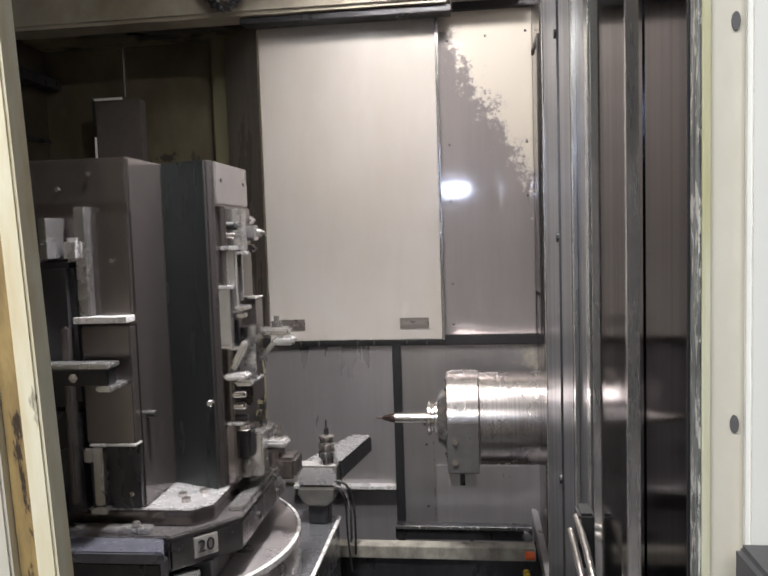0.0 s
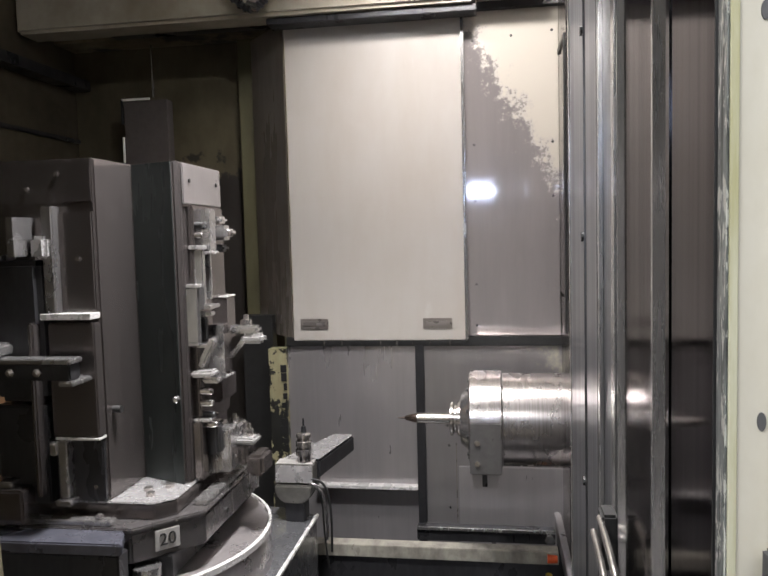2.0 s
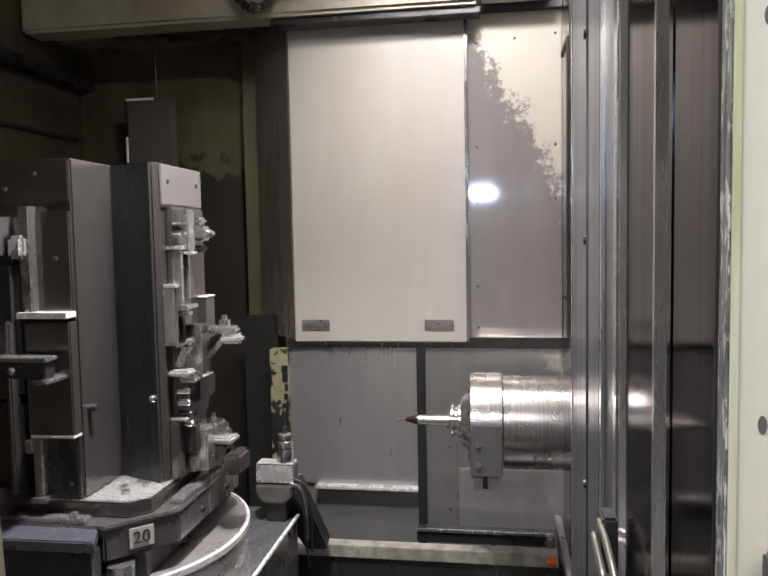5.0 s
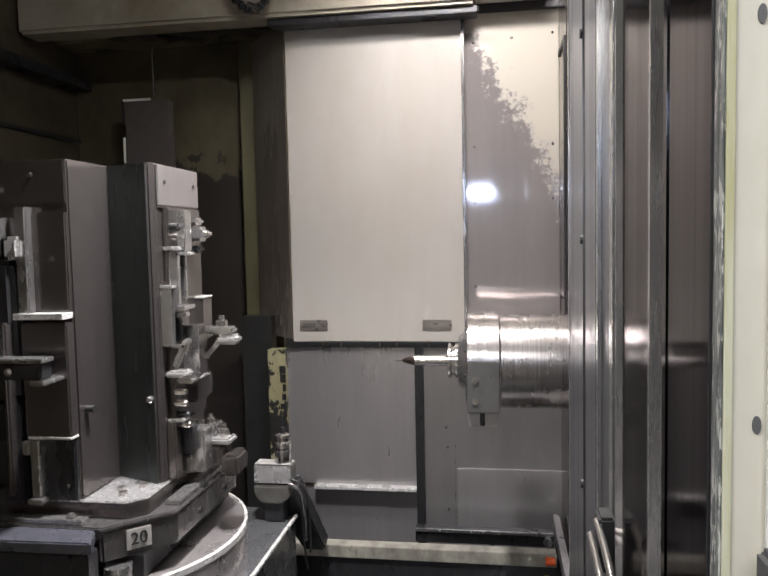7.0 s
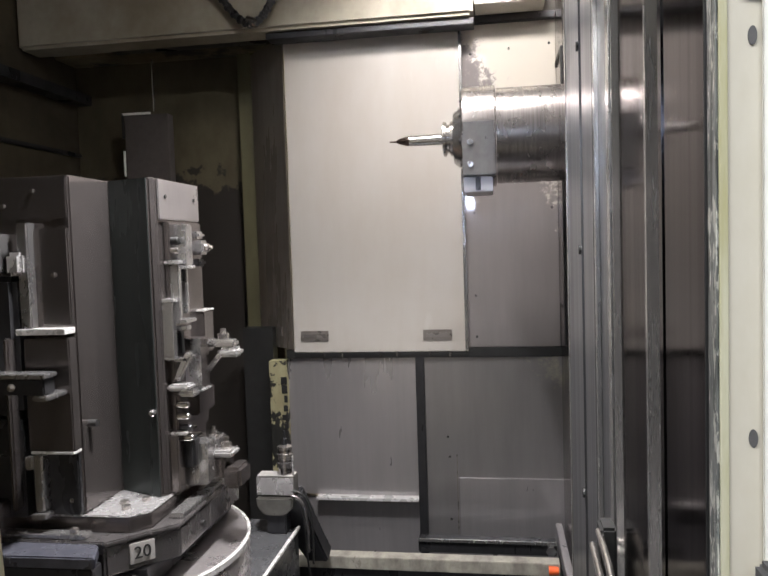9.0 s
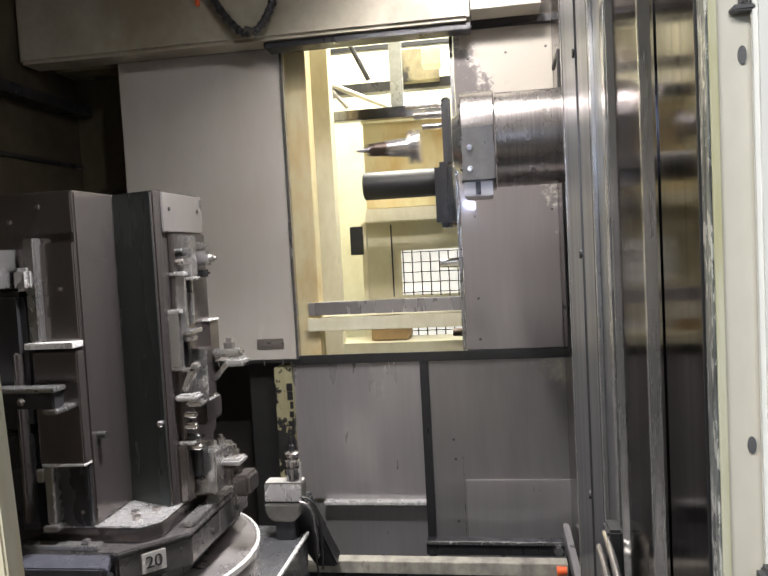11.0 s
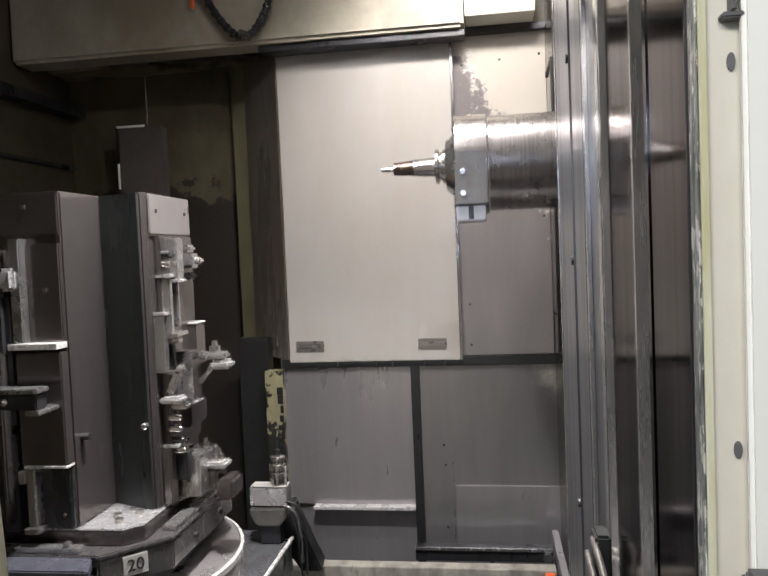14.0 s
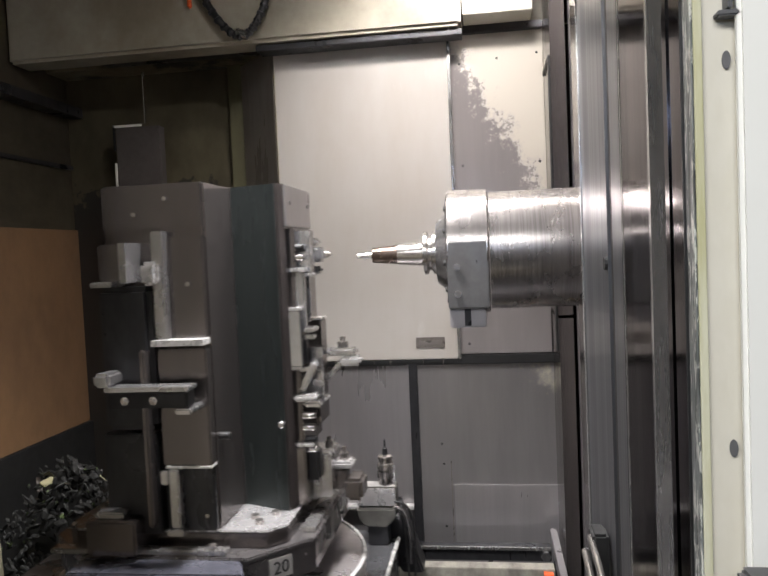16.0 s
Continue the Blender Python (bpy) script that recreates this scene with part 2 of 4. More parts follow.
OILED = oil_soaked()
GREENISH = surface("greenish_cream", (0.14, 0.13, 0.075), (0.06, 0.055, 0.03), 0.45, 0.0, (18, 18, 6), 0.3, (5, 5, 1.5), 0.6, 0.05)
# Grimy cream, darkened further for the shade at the left and roof.
SHADED_CREAM = surface("shade_darkened_cream", (0.080, 0.067, 0.042), (0.022, 0.018, 0.013), 0.5, 0.0, (14, 14, 10), 0.35, (3, 2, 3), 0.7, 0.06)


# ---- mesh helpers ----
def box(bm, x0, x1, y0, y1, z0, z1, m=None):
    vs = [bm.verts.new(Vector(p)) for p in ((x0, y0, z0), (x1, y0, z0), (x1, y1, z0), (x0, y1, z0), (x0, y0, z1), (x1, y0, z1), (x1, y1, z1), (x0, y1, z1))]
    if m:
        for v in vs:
            v.co = m @ v.co
    for f in ((0, 3, 2, 1), (4, 5, 6, 7), (0, 1, 5, 4), (1, 2, 6, 5), (2, 3, 7, 6), (3, 0, 4, 7)):
        bm.faces.new([vs[i] for i in f])
    return vs


def prism(bm, pts, z0, z1):
    """An upright prism over a plan outline."""
    lo = [bm.verts.new((x, y, z0)) for x, y in pts]
    hi = [bm.verts.new((x, y, z1)) for x, y in pts]
    n = len(pts)
    bm.faces.new(lo[::-1]), bm.faces.new(hi)
    for i in range(n):
        bm.faces.new((lo[i], lo[(i + 1) % n], hi[(i + 1) % n], hi[i]))


def lathe(bm, prof, m=None, n=40):
    """Turned about the local x axis: rows of (x, radius)."""
    rings = []
    for x, r in prof:
        if r <= 0:
            rings.append([bm.verts.new((x, 0, 0))])
        else:
            rings.append([bm.verts.new((x, r * math.cos(2 * math.pi * i / n), r * math.sin(2 * math.pi * i / n))) for i in range(n)])
    for a, b in zip(rings, rings[1:]):
        for i in range(n):
            j = (i + 1) % n
            if len(a) == 1 and len(b) > 1:
                bm.faces.new((a[0], b[j], b[i]))
            elif len(b) == 1 and len(a) > 1:
                bm.faces.new((a[i], a[j], b[0]))
            elif len(a) > 1:
                bm.faces.new((a[i], a[j], b[j], b[i]))
    for r in (rings[0], rings[-1]):
        if len(r) > 1:
            bm.faces.new(r)
    if m:
        bmesh.ops.transform(bm, matrix=m, verts=bm.verts)


def finish(ob, bm, mat, bevel=0.0, smooth=False):
    bmesh.ops.recalc_face_normals(bm, faces=bm.faces)
    if bevel:
        bmesh.ops.bevel(bm, geom=[e for e in bm.edges if len(e.link_faces) == 2 and e.calc_face_angle(0) > 0.6], offset=bevel, segments=2, affect="EDGES", clamp_overlap=True)
    bm.to_mesh(ob.data)
    bm.free()
    ob.data.materials.append(mat)
    if smooth:
        for p in ob.data.polygons:
            p.use_smooth = True
        ob.data.set_sharp_from_angle(angle=radians(35))


def part(name, bm, mat, parent=None, label="", bevel=0.0, smooth=False, at=None):
    ob = new(name, bpy.data.meshes.new(name))
    finish(ob, bm, mat, bevel, smooth)
    if parent:
        ob.parent = parent
    if at:
        ob.matrix_basis = at
    if label:
        ob["label"] = label
    return ob


def boxpart(name, dims, mat, parent=None, label="", bevel=0.002, m=None):
    bm = bmesh.new()
    box(bm, *dims, m)
    return part(name, bm, mat, parent, label, bevel)


def turned(name, prof, mat, parent=None, label="", m=None, n=40):
    bm = bmesh.new()
    lathe(bm, prof, m, n)
    return part(name, bm, mat, parent, label, 0, True)


def structure(name, dims, mat, label="", bevel=0.002):
    ob = boxpart(name, dims, mat, None, label, bevel)
    return tagged(ob, label, kind="structure")


def thing(name, label, category, at=None, group=""):
    ob = new(name)
    ob.empty_display_size = 0.05
    if at:
        ob.matrix_basis = at
    return tagged(ob, label, category, group)


def tube(name, pts, r, mat, parent=None, label=""):
    """A bent tube of real thickness along the points."""
    cu = bpy.data.curves.new(name, "CURVE")
    cu.dimensions, cu.bevel_depth, cu.bevel_resolution = "3D", r, 3
    sp = cu.splines.new("NURBS")
    sp.points.add(len(pts) - 1)
    for p, c in zip(sp.points, pts):
        p.co = (*c, 1)
    sp.use_endpoint_u, sp.order_u = True, min(4, len(pts))
    tmp = bpy.data.objects.new(name, cu)
    me = bpy.data.meshes.new_from_object(tmp)
    me.name = name
    bpy.data.objects.remove(tmp)
    ob = new(name, me)
    me.materials.clear()
    me.materials.append(mat)
    if parent:
        ob.parent = parent
    if label:
        ob["label"] = label
    return ob


X_AXIS_TO_Z = pose(0, 0, 0, 0, -90, 0)

# ---- the enclosure ----
# Unseen housings and shades, added to keep lamp light off the left side.
lamp = thing("work_lamp", "unseen lamp housings added under the roof to shield the left", "lamp")
for nm, dims in (("housing_top", (-0.36, 0.16, 1.68, 2.20, 2.84, 2.86)), ("housing_end", (-0.36, -0.34, 1.68, 2.20, 2.60, 2.84)), ("housing_end", (0.14, 0.16, 1.68, 1.84, 2.72, 2.84)),
                 ("housing_side", (-0.34, 0.14, 1.68, 1.69, 2.71, 2.84)), ("hanger", (-0.11, -0.09, 1.74, 1.78, 2.86, 2.95)),
                 ("shade_top", (-0.60, -0.25, 1.28, 1.48, 2.76, 2.78)), ("shade_end", (-0.60, -0.58, 1.28, 1.48, 2.52, 2.76)), ("shade_side", (-0.58, -0.25, 1.28, 1.29, 2.48, 2.76)), ("shade_side", (-0.58, -0.25, 1.47, 1.48, 2.54, 2.76)), ("hanger", (-0.48, -0.46, 1.36, 1.40, 2.78, 2.95))):
    boxpart(nm, dims, GREY_BOX, lamp, "", 0.002)
structure("floor", (-3.2, 3.0, -3.0, 6.0, -0.06, 0.0), surface("shop_floor", (0.16, 0.17, 0.16), None, 0.5), "grey painted workshop floor")
structure("chip_tray", (-1.75, 0.30, 0.60, 2.62, 0.36, 0.42), FLOOR, "dark wet chip tray under the work area")
structure("wall_left", (-1.81, -1.75, 0.50, 3.2, 0.0, 2.95), SHADED_CREAM, "grimy cream side wall, darkened for the shade it stands in")
structure("wall_back_left", (-1.75, -1.04, 2.85, 2.91, 0.36, 2.95), OILED, "cream sheet wall with dark oil stains")
# Two added sheets keep the magazine room's light from leaking through.
structure("light_stop_left", (-1.06, -0.88, 2.852, 2.91, 0.36, 2.95), OILED, "added dark sheet that stops light behind the corner posts")
structure("light_stop_right", (0.205, 0.838, 2.664, 2.70, 0.36, 2.436), OILED, "added dark sheet that stops light behind the column")
# Roof, front wall and lintel are darkened to hold back bounced light.
structure("ceiling", (-1.81, 0.9, 0.50, 2.95, 2.95, 3.0), SHADED_CREAM, "cream roof of the machine, darkened to cut bounced light")
structure("wall_front_left", (-1.81, -1.25, 0.50, 0.56, 0.0, 2.95), SHADED_CREAM, "grimy cream front wall, darkened to cut bounced light")
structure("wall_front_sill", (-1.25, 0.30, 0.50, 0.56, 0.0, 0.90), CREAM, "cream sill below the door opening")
structure("wall_front_lintel", (-1.25, 0.30, 0.50, 0.56, 2.18, 2.95), SHADED_CREAM, "grimy cream lintel, set low and dark to cut light")
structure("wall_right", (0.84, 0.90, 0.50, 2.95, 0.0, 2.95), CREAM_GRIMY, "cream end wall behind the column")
structure("ledge_left", (-1.75, -1.68, 0.56, 2.85, 2.27, 2.31), DARK_STEEL, "dark rail along the side wall")
structure("ledge_left_low", (-1.75, -1.738, 1.5, 2.85, 2.055, 2.072), DARK_STEEL, "dark seam along the side wall")
structure("wall_left_low", (-1.75, -1.72, 1.2, 2.85, 0.36, 0.98), BLACK, "dark lower part of the side wall")
structure("brown_panel", (-1.75, -1.735, 2.05, 2.85, 0.98, 1.80), BROWN, "rust-brown panel low on the side wall")

# back wall below the tool change door: two stainless sheets with a post between
structure("wall_back_sheet_1", (-0.80, -0.312, 2.62, 2.66, 0.705, 1.245), STEEL, "brushed stainless splash sheet")
structure("wall_back_sheet_2", (-0.281, 0.225, 2.62, 2.66, 0.40, 1.245), PEELING_CORNER, "brushed stainless splash sheet with old cream paint in its corner")
structure("wall_back_post", (-0.312, -0.281, 2.605, 2.655, 0.40, 1.235), DARK_STEEL, "dark joint post between the sheets")
structure("wall_back_low", (-0.80, -0.312, 2.635, 2.67, 0.36, 0.69), STEEL, "streaked lower splash sheet")
structure("wall_back_ledge", (-0.70, -0.312, 2.585, 2.655, 0.692, 0.705), EDGE_GLINT, "bright lip under the sheet")
# Track below the door, widened and blackened to include the shade there.
structure("trim_under_door", (-0.80, 0.225, 2.606, 2.6185, 1.228, 1.262), BLACK, "dark strip for the track and the shade below the door")
structure("wall_post_left", (-0.87, -0.80, 2.60, 2.66, 0.36, 1.22), PEELED_POST, "cream post with black peeled paint")
chips = bmesh.new()
random.seed(11)
for i in range(16):
    z = 0.62 + 0.034 * i
    box(chips, -0.8005 - random.uniform(0.012, 0.034), -0.8005, 2.5965, 2.5995, z, z + random.uniform(0.02, 0.034))
tagged(part("post_stain", chips, BLACK, None, "", 0.001), "black bare patches where the post's paint has chipped", kind="structure")
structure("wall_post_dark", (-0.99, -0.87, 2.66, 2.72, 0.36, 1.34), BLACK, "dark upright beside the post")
structure("wall_post_green", (-1.022, -0.93, 2.815, 2.85, 0.36, 2.95), GREENISH, "narrow cream upright in the corner")
sheet = structure("wall_back_upper", (-0.135, 0.212, 2.628, 2.66, 1.262, 2.44), PEELING, "stainless sheet with flaking cream paint at the top")
structure("wall_back_top", (-1.745, 0.84, 2.66, 2.70, 2.44, 2.95), CREAM, "cream sheet over the door")
# Added box that blocks the magazine room's light above the corner.
structure("light_stop_corner", (-1.745, -0.76, 2.703, 2.92, 2.43, 2.95), CREAM_GRIMY, "added grimy cream box that stops light over the corner")
# Added sheet that blocks room light at the joint.
structure("light_stop_joint", (-0.135, 0.224, 2.663, 2.70, 1.19, 1.31), DARK_STEEL, "added dark sheet that stops light at the splash sheet joint")
structure("trim_track_top", (-1.45, 0.21, 2.60, 2.66, 2.415, 2.44), DARK_STEEL, "dark track above the door")

# screws of the upper and lower sheets
SCREW = [(0.0, 0.0), (0.0, 0.008), (-0.003, 0.008), (-0.005, 0.005), (-0.005, 0.0)]


def screw_on_back(x, y, z, parent):
    return turned("screw", SCREW, BLACK, parent, "", pose(x, y, z, 0, 0, 90), 10)


for x, z in ((0.05, 2.325), (0.19, 2.335), (-0.085, 2.315), (-0.085, 1.95), (-0.085, 1.75), (0.19, 1.95), (0.19, 1.76), (-0.085, 1.45), (-0.085, 1.30)):
    screw_on_back(x, 2.633, z, sheet)
for x, z in ((-0.195, 0.855), (-0.195, 0.62), (-0.2, 0.93)):
    screw_on_back(x, 2.625, z, bpy.data.objects["wall_back_sheet_2"])
bm = bmesh.new()
box(bm, -0.16, 0.222, 2.612, 2.619, 0.44, 0.78)
tagged(part("access_panel", bm, STEEL, None, "", 0.002), "flat stainless access panel screwed to the splash sheet", kind="structure")

structure("sheet_seam", (-0.170, -0.167, 2.6165, 2.6195, 0.44, 0.865), PLATE_TAG, "dark vertical seam in the splash sheet", 0.0005)

# slanted cover beside the door, with its own tag
bm = bmesh.new()
prism(bm, [(-0.772, 2.60), (-0.772, 2.63), (-0.945, 2.83), (-0.965, 2.81)], 1.26, 2.42)
ob = part("slanted_cover", bm, surface("brown_cover", (0.27, 0.24, 0.21), None, 0.36, 0.2, (30, 30, 5), 0.3, (5, 5, 1), 0.5, 0.03), None, "", 0.002)
tagged(ob, "brownish slanted cover sheet beside the door", kind="structure")
boxpart("tag", (-0.02, 0.02, -0.004, 0.0, -0.018, 0.018), PLATE_TAG, ob, "small engraved tag", 0.001, pose(-0.842, 2.673, 1.325, 0, 0, -48))

# box at the back left, behind the fixture; white strips paint its edge highlights
ob = thing("duct_box", "grey-brown sheet metal duct with white strips as edge highlights", "duct", pose(0, 0, 0))
boxpart("body", (-1.457, -1.275, 2.70, 2.75, 1.00, 2.19), surface("duct_paint", (0.12, 0.105, 0.10), None, 0.45, 0.2), ob)
boxpart("edge", (-1.465, -1.345, 2.693, 2.70, 2.190, 2.199), WHITE, ob, "white strip for the edge's highlight", 0.001)
boxpart("edge", (-1.466, -1.458, 2.693, 2.70, 1.95, 2.05), WHITE, ob, "white strip for the edge's highlight", 0.001)
boxpart("edge", (-1.467, -1.458, 2.693, 2.70, 2.10, 2.198), DARK_STEEL, ob, "", 0.001)
boxpart("pipe", (-1.330, -1.3255, 2.69, 2.70, 2.20, 2.40), MACHINED, ob, "thin bright pipe", 0.001)

# cream beam under the roof with a hanging loop of hose
bm = bmesh.new()
box(bm, -1.745, -0.068, 2.47, 2.594, 2.408, 2.95)
beam = tagged(part("roof_beam", bm, CREAM, None, "", 0.012), "cream boxed beam under the roof", kind="structure")
structure("roof_beam_end", (-0.063, 0.170, 2.47, 2.594, 2.438, 2.95), CREAM_CLEAN, "cream end box of the beam")
# A dark strip drawn for the shadow line below the beam.
structure("roof_beam_shadow", (-0.80, -0.068, 2.50, 2.58, 2.385, 2.406), DARK_STEEL, "dark strip standing in for the shade under the beam")
hose = thing("coolant_hose", "dark ribbed hose hanging in a loop from the beam", "hose")
pts = [(-0.99, 2.42, 2.66), (-0.95, 2.42, 2.54), (-0.87, 2.42, 2.43), (-0.81, 2.42, 2.405), (-0.755, 2.42, 2.47), (-0.71, 2.42, 2.57), (-0.70, 2.42, 2.72)]
tube("hose_tube", pts, 0.012, BLACK, hose)
for k in range(17):
    u = 0.12 + 0.76 * k / 16
    n = len(pts) - 1
    j = min(int(u * n), n - 1)
    f = u * n - j
    a, b = Vector(pts[j]), Vector(pts[j + 1])
    before, after = Vector(pts[max(j - 1, 0)]), Vector(pts[min(j + 2, n)])
    # the same smooth curve that the hose follows, by its control points
    c = (before * (1 - f) ** 3 + a * (3 * f ** 3 - 6 * f ** 2 + 4) + b * (-3 * f ** 3 + 3 * f ** 2 + 3 * f + 1) + after * f ** 3) / 6
    d = (b - a).normalized()
    turned("hose_rib", [(-0.006, 0.0125), (-0.004, 0.0155), (0.004, 0.0155), (0.006, 0.0125)], DARK_STEEL, hose, "", pose(*c) @ d.to_track_quat("X", "Z").to_matrix().to_4x4(), 14)
turned("fitting", [(-0.02, 0.016), (0.02, 0.016), (0.02, 0.012), (-0.02, 0.012)], MACHINED, hose, "steel hose fitting", pose(-0.82, 2.42, 2.425, 0, 20, 0), 12)
boxpart("clip", (-1.011, -0.999, 2.41, 2.43, 2.53, 2.61), ORANGE, hose, "orange cable clip", 0.003)

# bar along the back of the tray, with its end bolt and coloured tip
bar = thing("tray_bar", "dark steel bar low before the splash sheet", "bar")
boxpart("rail", (-0.305, 0.175, 2.48, 2.53, 0.552, 0.597), DARK_STEEL, bar)
boxpart("lip", (-0.305, 0.175, 2.472, 2.48, 0.592, 0.603), RIB, bar, "bright top edge", 0.001)
turned("bolt", [(0, 0.018), (0.02, 0.018), (0.02, 0.0)], MACHINED, bar, "hexagon bolt", pose(0.155, 2.48, 0.575, 0, 0, -90), 6)
strip = thing("tray_strip", "pale grimy strip across the chip tray", "strip")
boxpart("strip_body", (-1.40, 0.165, 2.22, 2.27, 0.600, 0.640), surface("pale_strip", (0.42, 0.40, 0.34), (0.12, 0.11, 0.10), 0.4, 0.2, (30, 30, 30), 0.4, (16, 8, 8), 0.7, 0.1), strip)
boxpart("strip_foot", (-1.40, 0.165, 2.23, 2.26, 0.42, 0.600), DARK_STEEL, strip)
turned("end_cap", [(0, 0.014), (0.03, 0.012), (0.03, 0)], ORANGE, strip, "orange end cap", pose(0.13, 2.215, 0.622, 0, 0, 0), 12)
turned("end_cap", [(0, 0.012), (0.022, 0.010), (0.022, 0)], surface("yellow_cap", (0.70, 0.50, 0.05), (0.4, 0.26, 0.03), 0.4), strip, "yellow end cap", pose(0.135, 2.228, 0.56, 0, 0, -90), 12)

# slatted floor of the tray
slats = thing("chip_grating", "dark ridged grating in the bottom of the tray", "grating")
for i in range(26):
    x = -0.58 + i * 0.028
    boxpart("slat", (x, x + 0.014, 1.30, 2.215, 0.42, 0.47 + 0.006 * (i % 3)), FLOOR, slats, "", 0.002)

# ---- tool change door ----
DOOR_AT = (-0.441, 2.6, 1.25)
door = thing("tool_change_door", "beige enamelled sliding door over the tool change opening", "door", pose(*DOOR_AT))
boxpart("leaf", (-0.326, 0.314, 0.0, 0.024, 0.0, 1.163), DOOR, door, "", 0.003)
boxpart("edge_rail", (0.3145, 0.325, -0.006, 0.024, 0.0, 1.163), RIB, door, "bright folded edge", 0.001)
for x in (-0.245, 0.215):
    tag = boxpart("tag", (x - 0.053, x + 0.053, -0.004, 0.0, 0.043, 0.082), PLATE_TAG, door, "engraved metal tag", 0.001)
    boxpart("tag_bar", (x - 0.042, x + 0.042, -0.006, -0.004, 0.055, 0.070), surface("tag_face", (0.36, 0.33, 0.31), None, 0.3, 0.6), tag, "", 0.0005)
for i in range(9):
    x = -0.27 + i * 0.066 + 0.008 * math.sin(i * 5.1)
    r = 0.0022 + 0.0012 * (i * 7 % 3)
    turned("drip", [(0.0, r), (-0.006, r), (-0.010 - 2 * r, r * 0.7), (-0.013 - 3 * r, 0.0)], CHROME, door, "", pose(x, 0.004, 0.001) @ X_AXIS_TO_Z, 8)
boxpart("wiper", (-0.32, 0.31, 0.002, 0.020, -0.012, -0.001), BLACK, door, "black rubber wiper", 0.001)

# ---- column side: moving lip and telescopic covers ----
structure("wall_side_upper", (0.212, 0.26, 2.36, 2.62, 1.42, 2.95), FIXTURE, "dull grey side sheet by the column")
structure("wall_side_lower", (0.214, 0.26, 2.36, 2.62, 0.36, 1.41), FIXTURE, "dark side sheet by the column")
structure("side_frame", (0.206, 0.213, 2.38, 2.40, 1.30, 2.26), BLACK, "black rubber frame of the side sheet")
structure("side_frame_top", (0.206, 0.213, 2.40, 2.60, 2.24, 2.26), BLACK, "black rubber frame of the side sheet")

structure("side_sheet_inner", (0.270, 0.30, 1.20, 2.36, 0.36, 2.95), STEEL, "grey sheet behind the moving column face")

SPINDLE_AT = (0.0, 2.10, 1.09)
column = thing("spindle_column", "moving steel column face with a bright guide lip", "column", pose(0, 2.10, 0))
boxpart("column_face", (0.222, 0.262, -0.47, 0.235, 0.36, 2.94), FIXTURE, column, "", 0.003)
boxpart("lip", (0.150, 0.222, -0.715, -0.445, 0.36, 2.94), LIP, column, "bright ground guide lip", 0.006)
boxpart("lip_edge", (0.153, 0.165, -0.745, -0.715, 0.36, 2.94), BLACK, column, "", 0.001)
boxpart("strip", (0.150, 0.170, -0.90, -0.745, 0.36, 2.94), LIP, column, "grey steel strip", 0.003)
boxpart("strip", (0.155, 0.170, -1.12, -0.90, 0.36, 2.94), LIP, column, "darker grey steel strip", 0.002)
for y0, y1 in ((-0.925, -0.908), (-1.075, -1.045), (-0.470, -0.452)):
    boxpart("edge_bead", (0.1478, 0.1499 if y0 > -0.5 else 0.1545, y0, y1, 0.36, 2.94), RIB, column, "worn bright edge", 0.001)
boxpart("gap_seal", (0.1500, 0.1549, -1.112, -1.096, 0.36, 2.94), BLACK, column, "black seal", 0.001)
boxpart("gap_seal", (0.1480, 0.1499, -0.905, -0.895, 0.36, 2.94), BLACK, column, "black seal", 0.0005)
for z in (0.75, 1.15, 1.62, 2.0):
    turned("lip_screw", [(0.0, 0.009), (-0.004, 0.009), (-0.004, 0)], BLACK, column, "", pose(0.150, -0.70, z), 10)

COVER_FAR_Y, COVER_NEAR_Y = 0.966, 0.715
cover_far = thing("way_cover", "dark mirror-like telescopic cover plate with a bright rib", "way cover", pose(0, COVER_FAR_Y, 0), "telescopic covers")
boxpart("plate", (0.1475, 0.1495, -0.225, -0.0245, 0.36, 2.94), COVER, cover_far, "", 0.0004)
def folded_rib(x0, x1, y0, y1, parent):
    """A folded sheet edge: a long slope towards the opening and a short return."""
    bm = bmesh.new()
    prism(bm, [(x1, y0), (x0, y0 + 0.72 * (y1 - y0)), (x0, y1 - 0.002), (x0 + 0.002, y1), (x1, y1)], 0.36, 2.94)
    return part("rib", bm, RIB, parent, "bright folded rib", 0.0008)


folded_rib(0.1415, 0.1495, -0.024, 0.0, cover_far)
boxpart("rib_seal", (0.1435, 0.1495, 0.0, 0.014, 0.36, 2.94), BLACK, cover_far, "black wiper strip", 0.001)
cover_near = thing("way_cover", "dark mirror-like telescopic cover plate with a bright rib", "way cover", pose(0, COVER_NEAR_Y, 0), "telescopic covers")
boxpart("plate", (0.1380, 0.139, -0.052, -0.0385, 0.36, 2.94), COVER, cover_near, "", 0.0004)
folded_rib(0.1325, 0.139, -0.038, 0.0, cover_near)
boxpart("rib_seal", (0.1345, 0.139, 0.0, 0.003, 0.36, 2.94), BLACK, cover_near, "black wiper strip", 0.001)
structure("wall_cover_plate", (0.1393, 0.1440, 0.528, 0.775, 0.30, 2.94), COVER, "fixed dark mirror-like cover plate beside the frame")
YELLOW_EDGE = surface("yellowed_edge", (0.66, 0.65, 0.50), (0.47, 0.45, 0.24), 0.45, 0.0, (120, 120, 20), 0.3, (70, 70, 7), 0.95, 0.08)
structure("wall_front_right", (0.1395, 0.84, 0.50, 0.526, 0.0, 2.95), CREAM_CLEAN, "cream front frame of the door opening")
